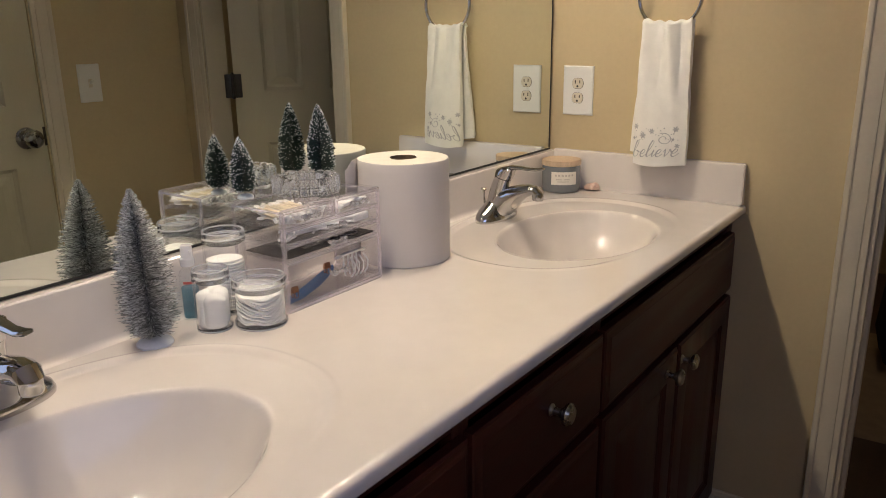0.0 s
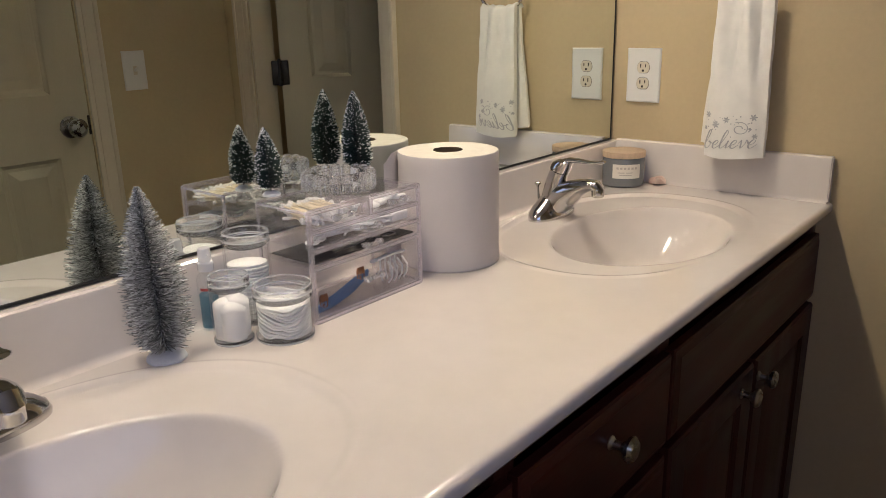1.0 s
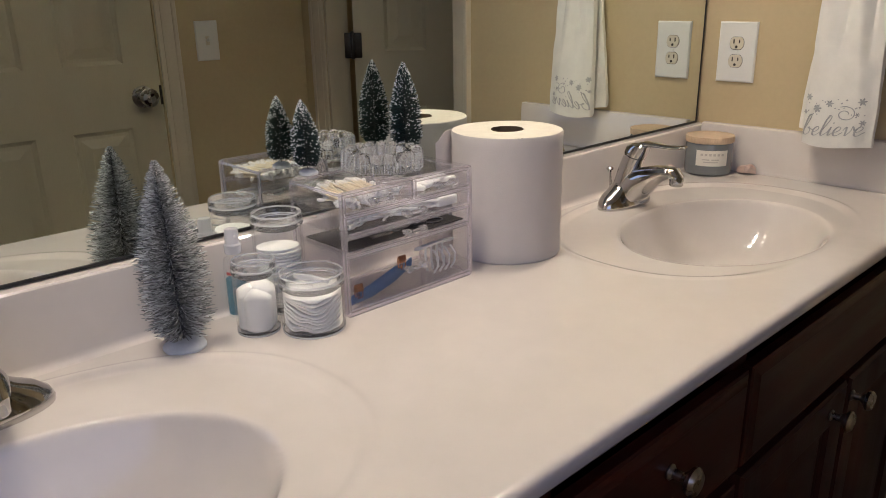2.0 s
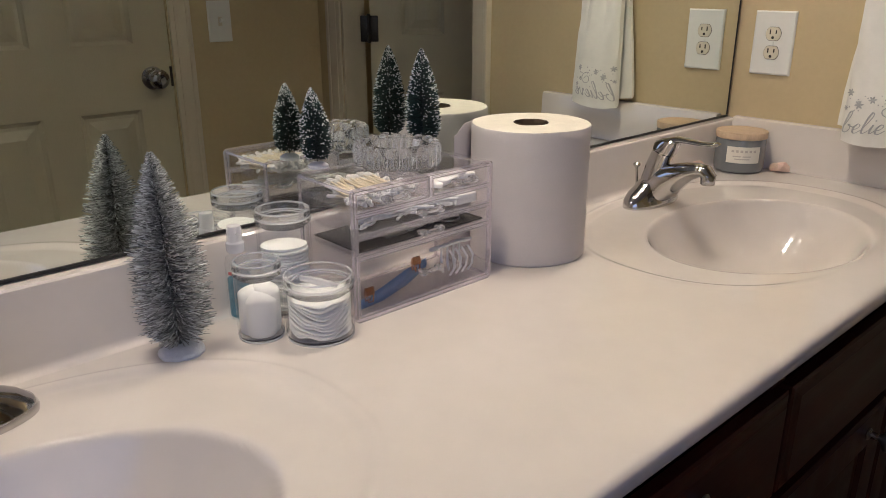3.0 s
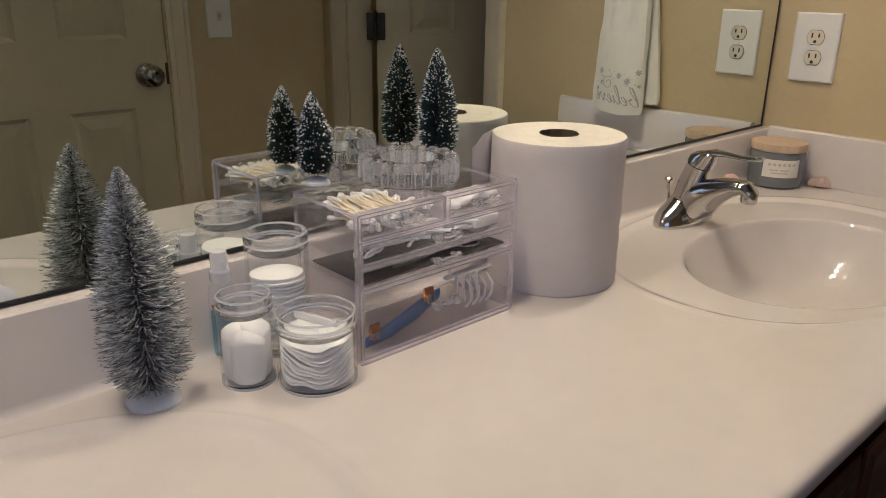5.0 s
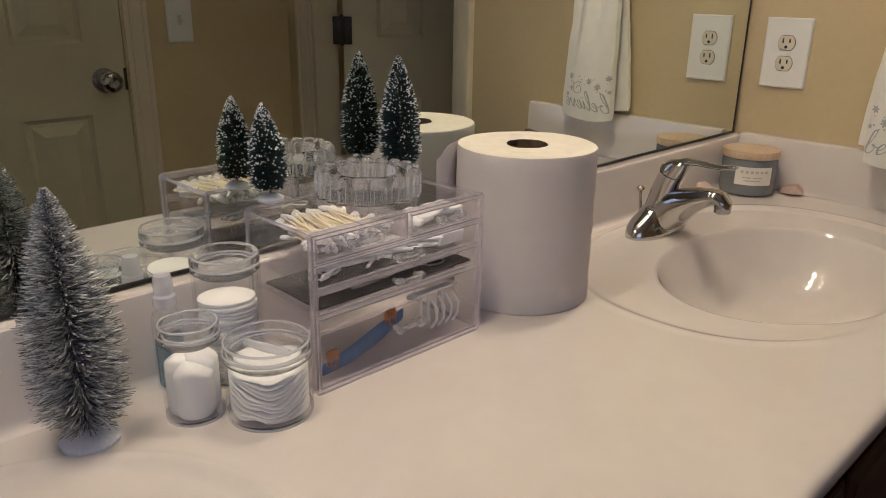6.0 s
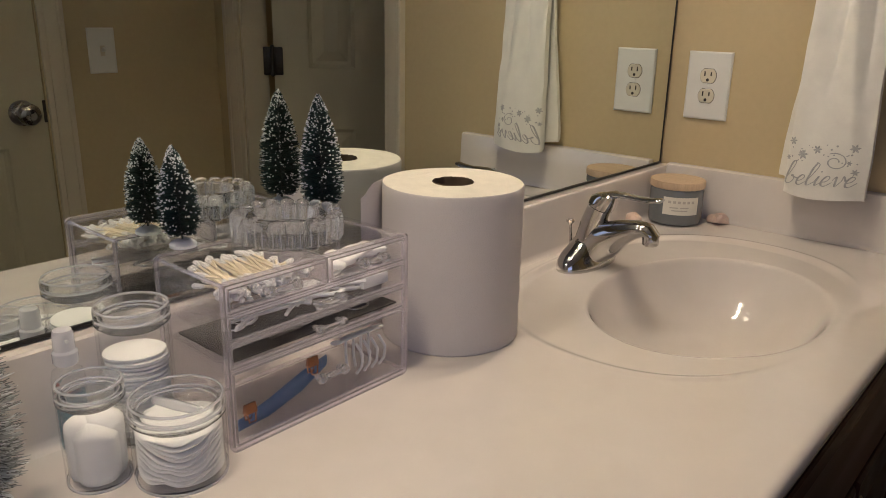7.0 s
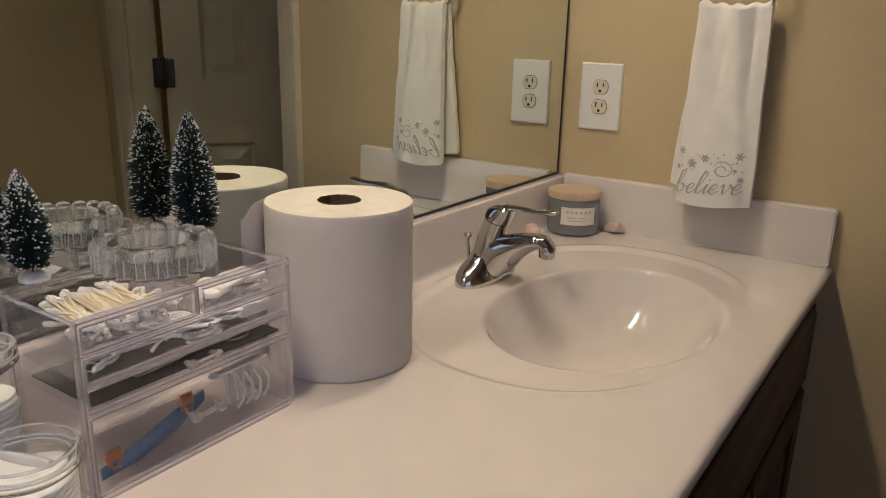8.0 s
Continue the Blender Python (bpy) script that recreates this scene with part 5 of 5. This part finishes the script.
def spray_bottle():
    cx, cy = 0.031, -1.088
    b = thing("spray_bottle", (cx, cy, TOP), "slim clear spray bottle half full of blue liquid", "spray bottle")
    bm = bmesh.new()
    lathe(bm, ((0.0115, TOP + 0.0005), (0.0125, TOP + 0.003), (0.0125, TOP + 0.062), (0.0110, TOP + 0.068), (0.0070, TOP + 0.071), (0.0066, TOP + 0.076)), cx, cy, 32)
    part("bottle", bm, M_GLASS, b, smooth=50)
    bm = bmesh.new()
    lathe(bm, ((0.0108, TOP + 0.003), (0.0112, TOP + 0.005), (0.0112, TOP + 0.044), (0.0108, TOP + 0.0445)), cx, cy, 32)
    part("liquid", bm, M_LIQUID, b, "pale blue liquid")
    bm = bmesh.new()
    lathe(bm, ((0.0085, TOP + 0.074), (0.0095, TOP + 0.076), (0.0095, TOP + 0.084), (0.0080, TOP + 0.086), (0.0078, TOP + 0.099), (0.0068, TOP + 0.102), (0.002, TOP + 0.1025)), cx, cy, 28)
    part("pump", bm, M_FROST, b, "frosted white pump top")
    bm = bmesh.new()
    tube(bm, [(cx + 0.0065, cy - 0.001, TOP + 0.095), (cx + 0.0095, cy - 0.001, TOP + 0.095)], 0.0014, 8)
    part("nozzle", bm, M_WHITEPL, b)
    bm = bmesh.new()
    loops = [[(cx + q * math.cos(a), cy + q * math.sin(a), z) for q, a in [(0.0128, radians(-75 + 12 * k)) for k in range(9)] + [(0.0126, radians(21 - 12 * k)) for k in range(9)]] for z in (TOP + 0.0515, TOP + 0.055)]
    rings(bm, loops)
    part("label_band", bm, M_RED, b, "dull red printed band")
    return b


def candle():
    cx, cy = 0.064, -0.068
    c = thing("candle_jar", (cx, cy, TOP), "grey-blue glass candle jar with a wooden lid", "candle")
    bm = bmesh.new()
    lathe(bm, ((0.038, TOP + 0.0005), (0.0435, TOP + 0.003), (0.0448, TOP + 0.009), (0.0448, TOP + 0.058), (0.0435, TOP + 0.0625)), cx, cy, 56)
    part("glass", bm, M_CANDLE, c, smooth=50)
    bm = bmesh.new()
    lathe(bm, ((0.0445, TOP + 0.0628), (0.0458, TOP + 0.0636), (0.0460, TOP + 0.0735), (0.0450, TOP + 0.0752), (0.034, TOP + 0.0756)), cx, cy, 56)
    part("lid", bm, M_LID, c, "pale grained wooden lid")
    bm = bmesh.new()
    lo, hi = -93, -15
    arc = [radians(lo + (hi - lo) * k / 16) for k in range(17)]
    rings(bm, [[(cx + 0.0453 * math.cos(a), cy + 0.0453 * math.sin(a), z) for a in arc] + [(cx + 0.0449 * math.cos(a), cy + 0.0449 * math.sin(a), z) for a in arc[::-1]] for z in (TOP + 0.021, TOP + 0.051)])
    lab = part("label", bm, M_LABEL, c, "cream paper label with faint grey print")
    rows = ((0.0430, 0.0022, [(-82, -76), (-72, -66), (-62, -56), (-52, -46), (-42, -36), (-32, -26)]), (0.0335, 0.0010, [(-78, -60), (-56, -38)]), (0.0285, 0.0010, [(-74, -40)]))
    for z, h, spans in rows:
        for a0, a1 in spans:
            bm = bmesh.new()
            arc = [radians(a0 + (a1 - a0) * k / 4) for k in range(5)]
            rings(bm, [[(cx + 0.0455 * math.cos(a), cy + 0.0455 * math.sin(a), TOP + zz) for a in arc] + [(cx + 0.0452 * math.cos(a), cy + 0.0452 * math.sin(a), TOP + zz) for a in arc[::-1]] for zz in (z - h, z + h)])
            part("print_bar", bm, M_INK, lab)
    return c


def rock(x, y, r, seed, squash=0.55):
    rnd = random.Random(seed)
    bm = bmesh.new()
    for _ in range(16):
        a, b = rnd.uniform(0, 2 * math.pi), rnd.uniform(-0.6, 1.3)
        bm.verts.new((x + r * math.cos(a) * math.cos(b) * rnd.uniform(0.8, 1.1), y + r * 0.75 * math.sin(a) * math.cos(b) * rnd.uniform(0.8, 1.1), max(0.0, 0.4 + 0.6 * math.sin(b)) * r * 2 * squash + TOP))
    bmesh.ops.convex_hull(bm, input=bm.verts)
    for v in [v for v in bm.verts if not v.link_faces]:
        bm.verts.remove(v)
    low = min(v.co.z for v in bm.verts)
    for v in bm.verts:
        v.co.z += TOP - low + 0.0003
    bmesh.ops.bevel(bm, geom=bm.edges[:], offset=0.0009, segments=1, affect="EDGES")
    return tagged(part("rose_quartz", bm, M_QUARTZ, None, smooth=0), "rough pale pink rose quartz piece", "stone", "quartz pieces")


paper_roll()
organizer()
drawer_contents()
crystal_dish()
bottle_brush("frosted_tree", (0.068, -1.172, TOP), (0.055, -1.173, 1.014), 0.0372, 0.195, (M_FROSTED_NEEDLE,), "frosted grey bottle-brush tree on a white foot", 4300, "frost", 0.0215, 0.34, 1, 0.010)
bottle_brush("green_tree", (0.029, -0.980, OZ1), (0.026, -0.982, 1.051), 0.0174, 0.0865, (M_GREEN_NEEDLE,), "short dark green bottle-brush tree flecked with snow", 3000, 0.34, 0.011, 0.12, 2, 0.007)
bottle_brush("green_tree", (0.033, -0.829, OZ1), (0.031, -0.830, 1.083), 0.0213, 0.1185, (M_GREEN_NEEDLE,), "taller dark green bottle-brush tree flecked with snow", 4000, 0.34, 0.012, 0.12, 3, 0.008)
jars()
spray_bottle()
candle()
rock(0.127, -0.030, 0.021, 21)
rock(0.024, -0.145, 0.023, 5)


# ---- beyond the doorway ----
def rug():
    bm = bmesh.new()
    loops = []
    for z, s in ((0.0005, 0.0), (0.008, 0.004), (0.012, 0.012)):
        pts = []
        for x in [0.25 + 0.9 * i / 30 for i in range(31)]:
            pts.append((x, 0.69 + s + 0.006 * math.sin(9 * x) + 0.004 * noise.noise((x * 12, 0, 0)), z))
        for x in [1.15 - 0.9 * i / 30 for i in range(31)]:
            pts.append((x, 1.60 - s, z))
        loops.append(pts)
    rings(bm, loops)
    return tagged(part("rug", bm, M_RUG, None, smooth=40), "beige woven rug on the dark wood floor", "rug")


def laundry_bag():
    bm = bmesh.new()
    loops = []
    for z, r in ((0.013, 0.15), (0.03, 0.19), (0.12, 0.215), (0.3, 0.205), (0.5, 0.19), (0.72, 0.18), (0.86, 0.15), (0.92, 0.08)):
        loops.append([(0.86 + r * (1 + 0.06 * math.sin(7 * a + 3 * z)) * math.cos(a), 1.36 + r * (1 + 0.06 * math.sin(7 * a + 3 * z)) * math.sin(a), z) for a in (2 * math.pi * i / 48 for i in range(48))])
    rings(bm, loops)
    return tagged(part("laundry_bag", bm, M_CLOTH, None, smooth=60), "dark slate cloth laundry bag standing on the rug", "laundry bag")


# made-up fixture, out of view: a low fill for the room beyond
def ceiling_light():
    c = thing("ceiling_light", (0.5, 1.6, 2.44), "added unseen ceiling light that dimly fills the far room", "light")
    bm = bmesh.new()
    lathe(bm, ((0.14, 2.4398), (0.145, 2.425), (0.13, 2.415)), 0.5, 1.6, 32)
    part("rim", bm, M_NICKEL, c)
    bm = bmesh.new()
    lathe(bm, ((0.128, 2.416), (0.11, 2.39), (0.06, 2.372), (0.01, 2.368)), 0.5, 1.6, 32)
    part("bowl", bm, glow("dim_bowl", (1.0, 0.80, 0.58), 8.0), c, "frosted bowl with a dim warm glow")
    return c


rug()
laundry_bag()
ceiling_light()
